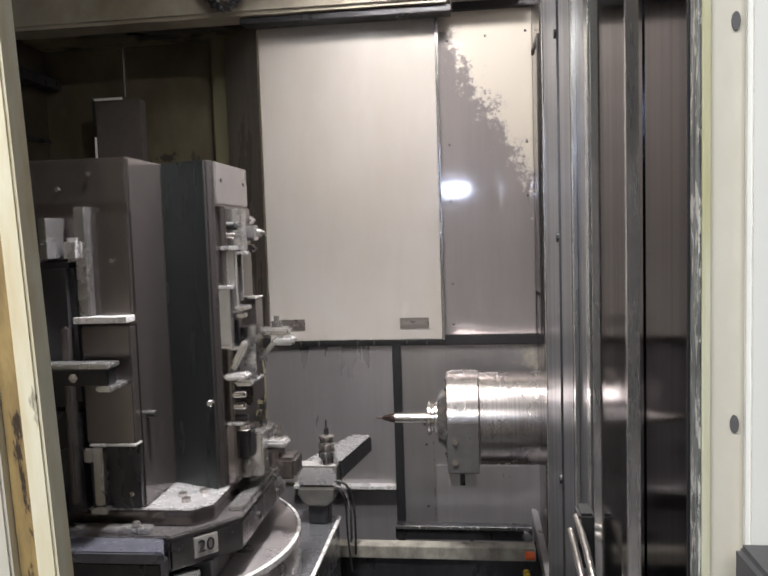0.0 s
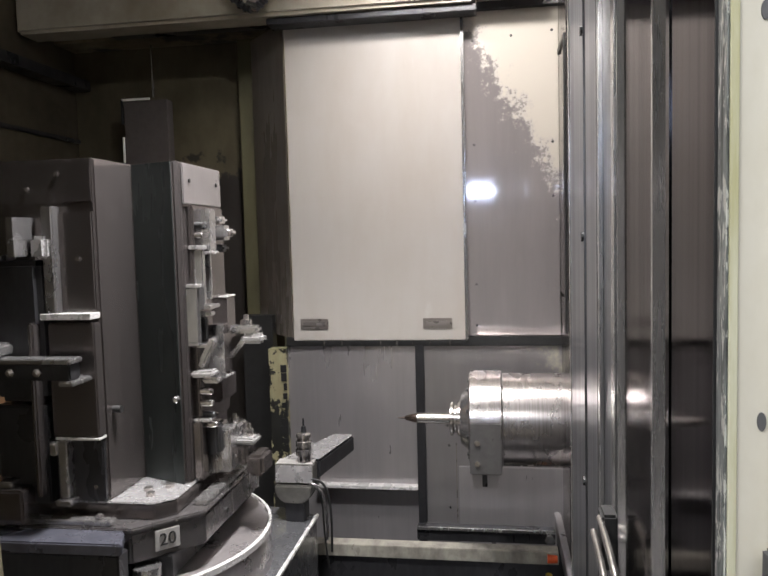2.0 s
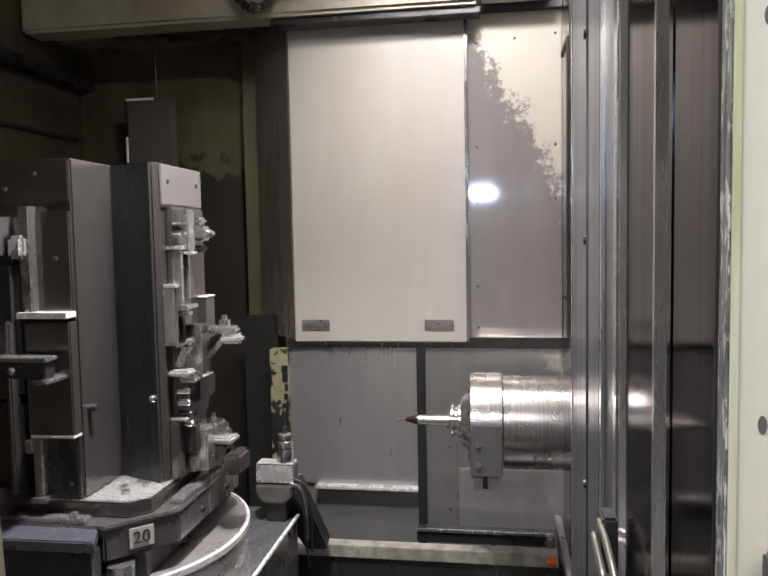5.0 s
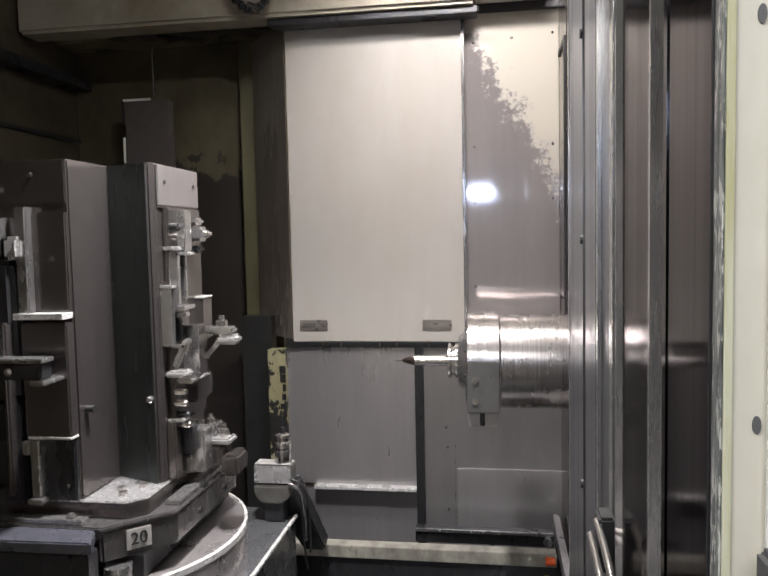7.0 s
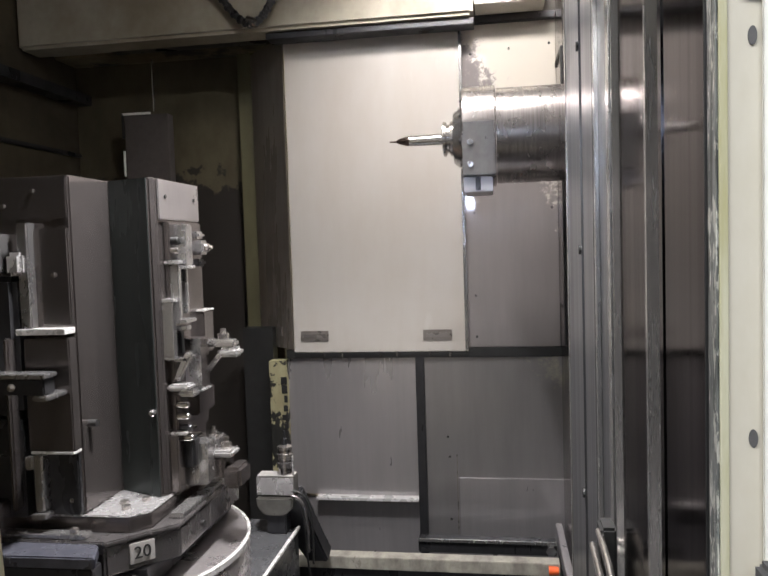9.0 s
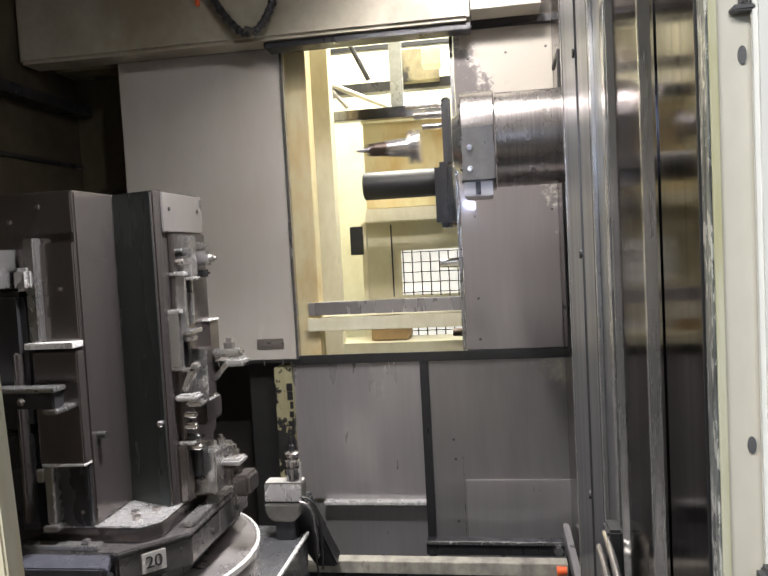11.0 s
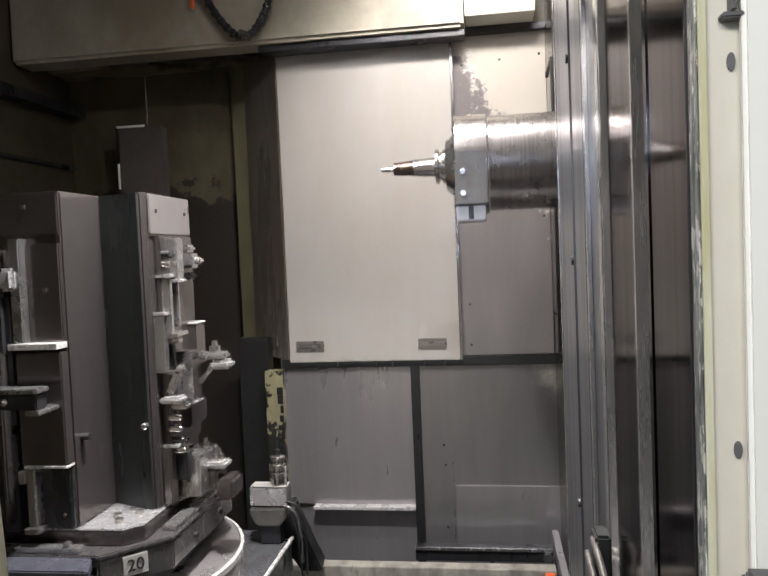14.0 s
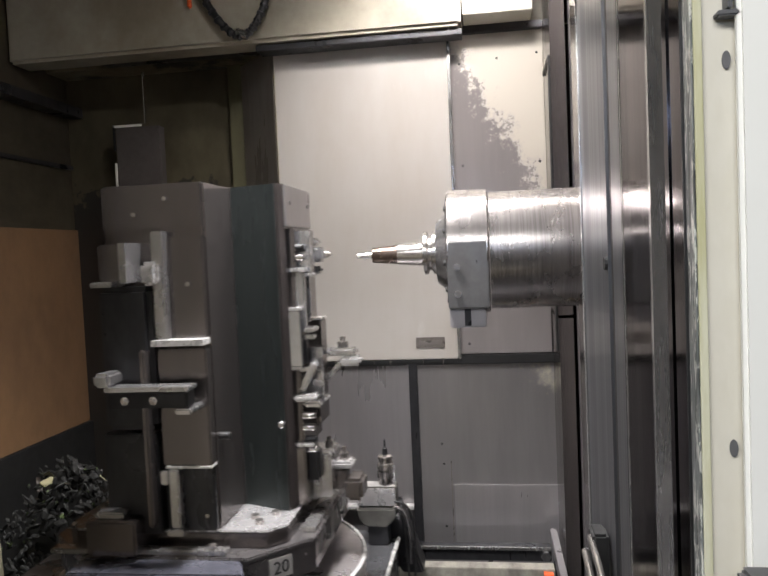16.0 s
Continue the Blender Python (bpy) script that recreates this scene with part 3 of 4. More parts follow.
structure("frame_edge", (0.1385, 0.1442, 0.497, 0.4995, 0.30, 2.95), YELLOW_EDGE, "yellowed edge of the frame", 0.0005)
structure("frame_return", (0.1375, 0.1392, 0.500, 0.521, 0.30, 2.95), PEELED, "inner edge of the frame with flaking paint")
structure("frame_seal", (0.1365, 0.1392, 0.522, 0.527, 0.30, 2.95), BLACK, "dark green rubber seal of the frame")
for z in (1.50, 1.768):
    turned("bolt_hole", [(0, 0.0062), (-0.0015, 0.0062), (-0.0015, 0)], GREY_BOX, bpy.data.objects["wall_front_right"], "dark bolt hole", pose(0.1600, 0.4995, z, 0, 0, 90) @ Matrix.Diagonal((1, 0.45, 1, 1)), 20)
outer = thing("outer_door", "white painted sliding door standing open", "door")
boxpart("panel", (0.164, 0.75, 0.486, 0.496, 0.15, 2.4), WHITE, outer, "", 0.003)
bk = thing("door_latch", "small dark latch bracket on the frame", "latch")
boxpart("bracket", (0.152, 0.166, 0.488, 0.4995, 1.795, 1.799), GREY_BOX, bk, "", 0.001)
boxpart("hook", (0.158, 0.161, 0.486, 0.4995, 1.799, 1.818), GREY_BOX, bk, "", 0.001)
panel = thing("control_box", "dark grey control box with a red button", "control box")
boxpart("housing", (0.150, 0.40, 0.40, 0.4695, 1.12, 1.430), GREY_BOX, panel, "", 0.004)
turned("button", [(0, 0.006), (-0.010, 0.006), (-0.010, 0.010), (-0.016, 0.010), (-0.020, 0.007), (-0.020, 0)], RED, panel, "red push button", pose(0.1495, 0.42, 1.412), 20)
boxpart("button_plate", (0.1515, 0.163, 0.3975, 0.3995, 1.404, 1.424), surface("yellow_plate", (0.75, 0.55, 0.04), None, 0.45), panel, "yellow plate", 0.0005)

# ---- small hardware low on the column side ----
foot = thing("tray_guide_bar", "flat grey guide bar running along the tray edge", "guide bar")
boxpart("bar", (0.178, 0.200, 1.75, 2.56, 0.585, 0.640), STEEL, foot, "", 0.003)
boxpart("bar_foot", (0.180, 0.198, 1.80, 1.84, 0.42, 0.585), DARK_STEEL, foot, "", 0.002)
boxpart("bar_foot", (0.180, 0.198, 2.45, 2.49, 0.42, 0.585), DARK_STEEL, foot, "", 0.002)
rods = thing("coolant_lines", "pair of bright coolant tubes in a dark bracket", "coolant tubes")
boxpart("bracket", (0.124, 0.1465, 0.985, 1.03, 1.165, 1.243), BLACK, rods, "black bracket", 0.004)
tube("line", [(0.124, 1.005, 1.232), (0.124, 0.93, 1.228), (0.124, 0.82, 1.206), (0.124, 0.70, 1.15)], 0.005, CHROME, rods)
tube("line", [(0.115, 1.00, 1.214), (0.114, 0.92, 1.208), (0.114, 0.82, 1.184), (0.116, 0.70, 1.12)], 0.005, CHROME, rods)

# ---- operator's sliding door at the opposite side ----
op_door = thing("operator_door", "rust-stained cream operator door sliding open", "door", pose(-0.34, 0.485, 0))
boxpart("leaf", (-0.95, -0.034, -0.012, 0.012, 0.15, 2.4), CREAM_CLEAN, op_door, "", 0.002)
boxpart("groove", (-0.0335, -0.0150, -0.004, 0.008, 0.15, 2.4), GROOVE, op_door, "rusty brown groove", 0.001)
boxpart("edge_strip", (-0.0145, 0.002, -0.012, 0.010, 0.15, 2.4), RUSTY, op_door, "rust-stained yellowed edge strip", 0.002)

# ---- spindle ----
spindle = thing("spindle", "turned steel spindle head with a square-shouldered collar", "spindle", pose(*SPINDLE_AT))
turned("quill", [(-0.001, 0.0), (-0.001, 0.134), (0.26, 0.134), (0.26, 0.0)], QUILL, spindle, "", None, 72)
turned("collar", [(-0.096, 0.0), (-0.096, 0.138), (-0.092, 0.142), (-0.006, 0.142), (-0.003, 0.139), (-0.003, 0.0)], QUILL, spindle, "ground collar", None, 72)
turned("nose", [(-0.122, 0.0), (-0.122, 0.072), (-0.112, 0.080), (-0.0965, 0.094), (-0.0965, 0.0)], MACHINED, spindle, "", None, 48)
boxpart("coolant_block", (-0.092, -0.014, -0.125, 0.07, -0.164, -0.122), STEEL, spindle, "machined coolant block under the collar", 0.003)
boxpart("collar_flat", (-0.093, -0.005, -0.1432, -0.09, -0.1215, 0.024), surface("collar_plate", (0.17, 0.165, 0.163), (0.09, 0.087, 0.086), 0.42, 0.6, (60, 60, 60), 0.25, (16, 16, 16), 0.5, 0.02), spindle, "grey flat on the collar", 0.003)
boxpart("block_groove", (-0.060, -0.046, -0.1265, -0.1248, -0.160, -0.124), DARK_STEEL, spindle, "dark groove in the coolant block", 0.0005)
for z in (-0.032, -0.090):
    turned("socket_screw", [(0, 0.008), (-0.004, 0.008), (-0.004, 0.0)], CHROME, spindle, "", pose(-0.072, -0.1432, z, 0, 0, 90), 12)
for i in range(10):
    a = 2 * math.pi * i / 10 + 0.2
    turned("nose_screw", [(0, 0.006), (-0.006, 0.006), (-0.006, 0.0)], BLACK, spindle, "", pose(-0.096, 0.112 * math.cos(a), 0.112 * math.sin(a)), 8)


def holder(name, label, body, tip, tip_mat, body_mat):
    """A taper tool holder whose flange sits before the spindle nose; its x axis points back into the spindle."""
    t = thing(name, label, "cutting tool")
    turned("flange", [(-0.122, 0.03), (-0.124, 0.050), (-0.131, 0.050), (-0.135, 0.041), (-0.141, 0.041), (-0.145, 0.050), (-0.152, 0.050), (-0.156, 0.035), (-0.156, 0)], CHROME, t, "grooved flange", None, 40)
    turned("shank", body, body_mat, t, "", None, 32)
    turned("cutter", tip, tip_mat, t, "", None, 20)
    return t


tool_old = holder("tool_holder", "slim chrome tool holder with a dark pointed cutter", [(-0.156, 0.016), (-0.252, 0.0145), (-0.252, 0)],
                  [(-0.252, 0.0145), (-0.262, 0.013), (-0.285, 0.007), (-0.290, 0.003), (-0.310, 0.002), (-0.310, 0)], TOOL_BODY, CHROME)
tool_new = holder("tool_holder", "stepped tool holder with brown body and silver drill", [(-0.156, 0.027), (-0.20, 0.024), (-0.275, 0.018), (-0.275, 0)],
                  [(-0.275, 0.0075), (-0.297, 0.0075), (-0.298, 0.006), (-0.312, 0.006), (-0.314, 0)], MACHINED, TOOL_BODY)
turned("sleeve", [(-0.157, 0.0285), (-0.215, 0.0245), (-0.215, 0)], CHROME, tool_new, "bright sleeve", None, 32)

# ---- table, pallet and fixture: one place, sliding together along x ----
CX, CY = -1.03, 1.655


def octagon(h, c):
    return [(h, -h + c), (h, h - c), (h - c, h), (-h + c, h), (-h, h - c), (-h, -h + c), (-h + c, -h), (h - c, -h)]


table = thing("rotary_table", "wet steel table carriage with a round rotary disc", "machine table", pose(CX, CY, 0))
bm = bmesh.new()
prism(bm, [(0.40, -0.60), (0.40, 0.40), (0.33, 0.46), (-0.62, 0.46), (-0.62, -0.60)], 0.56, 0.80)
part("carriage", bm, surface("wet_cover", (0.28, 0.285, 0.30), (0.10, 0.10, 0.108), 0.24, 0.72, (90, 90, 90), 0.4, (12, 12, 12), 0.5, 0.12), table, "", 0.006)
boxpart("carriage_edge", (0.397, 0.407, -0.60, 0.40, 0.795, 0.806), EDGE_GLINT, table, "bright edge of the cover", 0.002)
boxpart("skirt", (-0.60, 0.36, -0.55, 0.42, 0.42, 0.56), DARK_STEEL, table)
turned("disc", [(0.80, 0.0), (0.80, 0.37), (0.895, 0.37), (0.905, 0.36), (0.905, 0.0)], DISC, table, "wet round table disc", X_AXIS_TO_Z @ pose(0, 0, 0), 96)
turned("disc_rim", [(0.893, 0.372), (0.907, 0.372), (0.909, 0.364), (0.893, 0.364)], EDGE_GLINT, table, "bright rim", X_AXIS_TO_Z, 96)
bm = bmesh.new()
prism(bm, [(-0.165, -0.305), (-0.165, -0.38), (0.205, -0.372), (0.175, -0.305)], 1.012, 1.036)
part("front_shelf", bm, BLUE_STEEL, table, "blued flat shelf before the pallet", 0.003)
boxpart("shelf_apron", (-0.165, 0.195, -0.370, -0.33, 0.86, 1.0115), DARK_STEEL, table, "", 0.003)
boxpart("pallet_base", (-0.25, 0.25, -0.25, 0.25, 0.9095, 0.9615), DARK_STEEL, table)
turned("locating_cone", [(0.80, 0.040), (0.86, 0.040), (0.90, 0.030), (0.93, 0.030), (0.93, 0)], MACHINED, table, "pale locating cone", pose(0.205, -0.275, 0.02) @ X_AXIS_TO_Z, 24)

pallet = thing("pallet", "steel machine pallet with chamfered corners and numbered plate", "pallet", pose(CX, CY, 0))
bm = bmesh.new()
prism(bm, octagon(0.300, 0.115), 0.962, 1.027)
part("slab", bm, PALLET_STEEL, pallet, "", 0.004)
bm = bmesh.new()
prism(bm, octagon(0.302, 0.114), 1.0275, 1.038)
part("rim", bm, PALLET_STEEL, pallet, "worn top edge", 0.003)
lab_m = pose(0.2393, -0.2457, 0.998, 90, 0, 45)
boxpart("number_plate", (-0.027, 0.027, -0.022, 0.022, 0.0, 0.004), LABEL, pallet, "pale plate lettered 20", 0.001, lab_m)
font = bpy.data.curves.new("digits", "FONT")
font.body, font.size, font.align_x, font.align_y, font.extrude = "20", 0.038, "CENTER", "CENTER", 0.0008
tmp = bpy.data.objects.new("digits", font)
me = bpy.data.meshes.new_from_object(tmp)
bpy.data.objects.remove(tmp)
me.materials.clear()
me.materials.append(INK)
dig = new("digits", me)
dig.parent = pallet
dig.matrix_basis = lab_m @ pose(0, 0, 0.005)
for a, b in ((0.300, -0.06), (0.300, 0.10)):
    turned("socket_screw", [(0, 0.007), (0.004, 0.007), (0.004, 0)], BLACK, pallet, "", pose(a, b, 0.99), 10)
for a in (-0.02, 0.10, 0.17):
    boxpart("joint_line", (0.2985, 0.3015, a, a + 0.004, 0.965, 1.026), MACHINED, pallet, "", 0)

boxpart("slot_rail", (-0.25, 0.14, -0.296, -0.268, 1.0385, 1.050), RIB, pallet, "bright slot rail", 0.002)
boxpart("slot_rail", (0.262, 0.296, -0.16, 0.16, 1.0385, 1.050), RIB, pallet, "wet slot rail", 0.002)
boxpart("slot_key", (0.10, 0.115, -0.29, -0.275, 1.0505, 1.060), CHROME, pallet, "", 0.002)

# cross-shaped tombstone
W, R = 0.113, 0.245
tomb = thing("tombstone_fixture", "cross-shaped steel tombstone fixture with clamps on its faces", "fixture", pose(CX, CY, 0))
bm = bmesh.new()
prism(bm, [(W, -0.082), (R - 0.011, -0.129), (R, -0.114), (R, W), (W, W), (W, R), (-W, R), (-W, W), (-0.165, W), (-0.165, -W), (-W, -W), (-W, -R), (W, -R)], 1.075, 1.812)
part("core", bm, FIXTURE, tomb, "", 0.004)
bm = bmesh.new()
prism(bm, octagon(0.250, 0.035), 1.039, 1.070)
part("base_plate", bm, FIXTURE, tomb, "dark base plate", 0.002)
# Separate pale top imitates the overhead light on the base plate.
bm = bmesh.new()
prism(bm, octagon(0.249, 0.035), 1.0705, 1.075)
part("base_top", bm, WET, tomb, "wet top of the base plate, paled for light from above", 0.002)
# Thin dark sheet stands in for the dim, shaded reflections in this corner.
DIM_CHANNEL = surface("dim_channel_steel", (0.050, 0.058, 0.056), (0.022, 0.027, 0.027), 0.28, 0.5, (40, 40, 2), 0.2, (7, 7, 1.2), 0.5, 0.0, 0.08)
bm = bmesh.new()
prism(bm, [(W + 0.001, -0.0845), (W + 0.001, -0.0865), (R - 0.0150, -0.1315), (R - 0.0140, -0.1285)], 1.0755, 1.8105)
part("channel_face", bm, DIM_CHANNEL, tomb, "dark greenish sheet for the dim reflection in the inner corner", 0.0004)
# front face plates (towards -y): local x, z
F = -R


def front(name, x0, x1, z0, z1, d, mat, label="", b=0.003, y=F):
    return boxpart(name, (x0, x1, y - d, y - 0.0005, z0, z1), mat, tomb, label, b)


def side(name, y0, y1, z0, z1, d, mat, label="", b=0.003, x=R):
    return boxpart(name, (x + 0.0005, x + d, y0, y1, z0, z1), mat, tomb, label, b)


front("top_plate", -0.112, 0.107, 1.72, 1.808, 0.003, FIXTURE, "", 0.001)
front("backing_plate", -0.02, 0.110, 1.488, 1.70, 0.010, FIXTURE, "")
front("angle_bar", 0.006, 0.032, 1.488, 1.712, 0.032, MACHINED, "bright upright angle bar")
front("angle_foot", -0.002, 0.112, 1.474, 1.487, 0.040, EDGE_GLINT, "bright horizontal ledge", 0.001)
front("dark_block", -0.112, 0.003, 1.30, 1.600, 0.045, DARK_STEEL, "dark workpiece block", 0.012)
front("stop_block", -0.100, -0.046, 1.612, 1.688, 0.055, FIXTURE, "", 0.004)
front("stop_face", -0.046, -0.030, 1.608, 1.690, 0.070, MACHINED, "bright stop face", 0.001)
front("stop_foot", -0.108, -0.060, 1.601, 1.612, 0.075, MACHINED, "", 0.002)
front("splash_cap", -0.015, 0.022, 1.600, 1.650, 0.044, WET, "wet bright coolant nozzle", 0.008)
front("lower_plate", 0.007, 0.1128, 1.222, 1.466, 0.030, FIXTURE, "")
front("plate_lip", 0.012, 0.1128, 1.2165, 1.222, 0.032, EDGE_GLINT, "", 0.001)
front("lower_block", 0.0, 0.110, 1.078, 1.2155, 0.014, DARK_STEEL, "")
front("lower_rail", 0.021, 0.042, 1.092, 1.216, 0.040, MACHINED, "bright lower rail")
front("rail_foot", 0.015, 0.050, 1.078, 1.091, 0.048, MACHINED, "", 0.002)
front("rail_hook", 0.004, 0.022, 1.185, 1.214, 0.044, MACHINED, "", 0.003)
front("left_block", -0.120, -0.002, 1.078, 1.292, 0.036, DARK_STEEL, "dark lower block")
front("left_pipe", -0.020, -0.008, 1.10, 1.47, 0.060, FIXTURE, "", 0.004)
front("corner_block", -0.150, -0.040, 1.045, 1.120, 0.080, FIXTURE, "", 0.005)
front("corner_cap", -0.135, -0.070, 1.1205, 1.135, 0.070, MACHINED, "", 0.004)
# Bright top and dark body imitate the clamp's lit and shaded faces.
boxpart("clamp_arm", (-0.075, 0.104, F - 0.105, F - 0.0615, 1.392, 1.402), MACHINED, tomb, "steel strap clamp", 0.002)
boxpart("clamp_shaded_body", (-0.070, 0.098, F - 0.100, F - 0.0615, 1.358, 1.3915), DARK_STEEL, tomb, "", 0.003)
boxpart("clamp_heel", (0.072, 0.106, F - 0.104, F - 0.0305, 1.346, 1.3575), MACHINED, tomb, "bright clamp heel", 0.003)
boxpart("clamp_toe", (-0.095, -0.060, F - 0.11, F - 0.0455, 1.402, 1.430), MACHINED, tomb, "", 0.006, pose(0, 0, 0))
for x, z in ((-0.03, 1.375), (0.03, 1.375)):
    turned("clamp_nut", [(0, 0.009), (-0.008, 0.009), (-0.008, 0.005), (-0.014, 0.005), (-0.014, 0)], CHROME, tomb, "", pose(x, F - 0.100, z, 0, 0, 90), 6)
for x, z in ((-0.04, 1.75), (0.075, 1.60), (0.09, 1.11), (0.09, 1.36), (-0.09, 1.56), (0.03, 1.78)):
    turned("socket_screw", [(0, 0.005), (-0.003, 0.005), (-0.003, 0)], CHROME, tomb, "", pose(x, F - (0.003 if z > 1.71 else 0.012), z, 0, 0, 90), 10)
turned("side_pin", [(0, 0.008), (0.02, 0.008), (0.02, 0)], BLACK, tomb, "", pose(W, -0.215, 1.27), 14)
# side face (towards +x, the spindle): local y, z
side("upper_plate", -0.112, 0.112, 1.716, 1.809, 0.006, PLAIN_PLATE, "paler upper plate", 0.002)
side("long_plate", -0.088, 0.095, 1.200, 1.712, 0.016, FIXTURE, "")
side("white_block", -0.062, -0.022, 1.608, 1.706, 0.044, MACHINED, "bright rest block")
side("block_foot", -0.066, -0.018, 1.600, 1.608, 0.048, WET, "", 0.002)
side("rest_arm", 0.0, 0.05, 1.632, 1.668, 0.060, MACHINED, "", 0.008)
side("rest_knuckle", 0.01, 0.055, 1.672, 1.690, 0.045, MACHINED, "", 0.006)
side("rest_knuckle", 0.005, 0.045, 1.604, 1.622, 0.050, DARK_STEEL, "", 0.006)
turned("rest_bolt", [(0, 0.009), (0.018, 0.009), (0.020, 0.005), (0.026, 0.005), (0.026, 0)], CHROME, tomb, "", pose(R + 0.050, 0.02, 1.650), 12)
for y, z in ((-0.078, 1.645), (-0.055, 1.662), (-0.078, 1.668)):
    turned("bank_bolt", [(0, 0.008), (0.016, 0.008), (0.018, 0.006), (0.018, 0)], (CHROME, BLACK)[z > 1.65], tomb, "", pose(R + 0.016, y, z), 12)
side("slot_back", -0.080, -0.040, 1.490, 1.600, 0.0175, BLACK, "black slot", 0.0005)
side("upper_bar", -0.086, -0.070, 1.484, 1.612, 0.034, MACHINED, "bright upright bar", 0.003)
side("upper_bar", -0.050, -0.036, 1.494, 1.622, 0.036, MACHINED, "bright upright bar", 0.003)
side("bar_cap", -0.090, -0.066, 1.612, 1.622, 0.038, WET, "", 0.002)
side("upper_bar_foot", -0.092, -0.030, 1.474, 1.4835, 0.050, MACHINED, "bright foot of the bars", 0.002)
side("upper_bar_foot", -0.088, -0.062, 1.458, 1.468, 0.050, MACHINED, "bright foot of the bars", 0.002)
side("gusset", -0.080, -0.060, 1.40, 1.455, 0.030, DARK_STEEL, "", 0.003)
side("bar_cap", -0.088, -0.062, 1.384, 1.394, 0.046, MACHINED, "", 0.002)
side("side_work", 0.045, 0.105, 1.385, 1.490, 0.036, FIXTURE, "grey workpiece")
side("work_lip", 0.043, 0.106, 1.490, 1.494, 0.038, EDGE_GLINT, "", 0.001)
side("cage_bar", -0.111, -0.106, 1.400, 1.525, 0.026, MACHINED, "bright cage bar", 0.001)
side("cage_bar", -0.097, -0.092, 1.400, 1.525, 0.026, MACHINED, "bright cage bar", 0.001)
side("cage_end", -0.111, -0.090, 1.5255, 1.533, 0.030, WET, "", 0.001)
side("cage_end", -0.111, -0.090, 1.392, 1.399, 0.026, MACHINED, "", 0.001)
side("right_plate", -0.030, 0.030, 1.312, 1.430, 0.052, FIXTURE, "")
side("right_plate_edge", -0.034, -0.0305, 1.308, 1.432, 0.056, MACHINED, "bright edge", 0.001)
side("right_plate_foot", -0.034, 0.032, 1.303, 1.3075, 0.058, WET, "bright lower edge", 0.001)
side("shin_plate", -0.020, 0.085, 1.240, 1.302, 0.040, FIXTURE, "", 0.006)
boxpart("hook_clamp", (R + 0.053, R + 0.130, 0.0, 0.035, 1.405, 1.424), MACHINED, tomb, "bright hook clamp", 0.006)
boxpart("hook_tip", (R + 0.085, R + 0.140, -0.004, 0.040, 1.380, 1.4045), WET, tomb, "", 0.008)
boxpart("hook_arm", (0, 0.075, -0.008, 0.008, -0.006, 0.006), MACHINED, tomb, "", 0.003, pose(R + 0.050, 0.018, 1.345, 0, -48, 0))
turned("hook_nut", [(0, 0.014), (0.014, 0.014), (0.014, 0.007), (0.026, 0.007), (0.026, 0)], CHROME, tomb, "", pose(R + 0.095, 0.018, 1.424) @ X_AXIS_TO_Z, 6)
boxpart("lever_clamp", (0, 0.075, -0.013, 0.013, -0.008, 0.008), MACHINED, tomb, "bent lever clamp", 0.004, pose(R + 0.014, -0.075, 1.338, 0, -62, 0))
boxpart("lever_foot", (R + 0.001, R + 0.055, -0.110, -0.062, 1.318, 1.333), WET, tomb, "", 0.005)
boxpart("lever_heel", (R + 0.017, R + 0.060, -0.085, -0.050, 1.300, 1.314), MACHINED, tomb, "", 0.005)
for i, (y, z) in enumerate(((-0.085, 1.282), (-0.085, 1.255), (-0.075, 1.225), (-0.068, 1.20))):
    turned("stud", [(0, 0.009), (0.022, 0.009), (0.028, 0.006), (0.028, 0)], (CHROME, CHROME, DARK_STEEL, CHROME)[i], tomb, "", pose(R + 0.0165, y, z), 12)
turned("side_knob", [(0, 0.008), (-0.010, 0.008), (-0.013, 0.005), (-0.013, 0)], MACHINED, tomb, "", pose(R - 0.020, -0.135, 1.275, 0, 0, 90), 14)
side("stud_block", -0.070, -0.030, 1.125, 1.198, 0.046, DARK_STEEL, "", 0.006)
side("low_plate", -0.106, -0.072, 1.078, 1.212, 0.022, FIXTURE, "", 0.003)
side("low_plate_cap", -0.100, -0.060, 1.2125, 1.220, 0.040, WET, "", 0.002)
side("low_foot", -0.060, -0.040, 1.078, 1.122, 0.040, MACHINED, "", 0.005)
side("base_block", -0.045, 0.005, 1.0765, 1.182, 0.066, MACHINED, "bright base block", 0.004)
side("base_rail", 0.012, 0.085, 1.0765, 1.125, 0.085, FIXTURE, "", 0.006)
side("base_clamp", 0.015, 0.075, 1.1255, 1.142, 0.105, WET, "bright strap", 0.005)
side("base_step", 0.030, 0.100, 1.1425, 1.172, 0.060, MACHINED, "", 0.005)
boxpart("base_wing", (R + 0.086, R + 0.130, 0.0, 0.08, 1.052, 1.105), FIXTURE, tomb, "", 0.008)
turned("base_nut", [(0, 0.013), (0.018, 0.013), (0.018, 0.007), (0.032, 0.007), (0.032, 0)], CHROME, tomb, "", pose(R + 0.080, 0.045, 1.142) @ X_AXIS_TO_Z, 6)
turned("base_nut", [(0, 0.011), (0.014, 0.011), (0.014, 0.006), (0.024, 0.006), (0.024, 0)], CHROME, tomb, "", pose(R + 0.040, 0.06, 1.172) @ X_AXIS_TO_Z, 6)
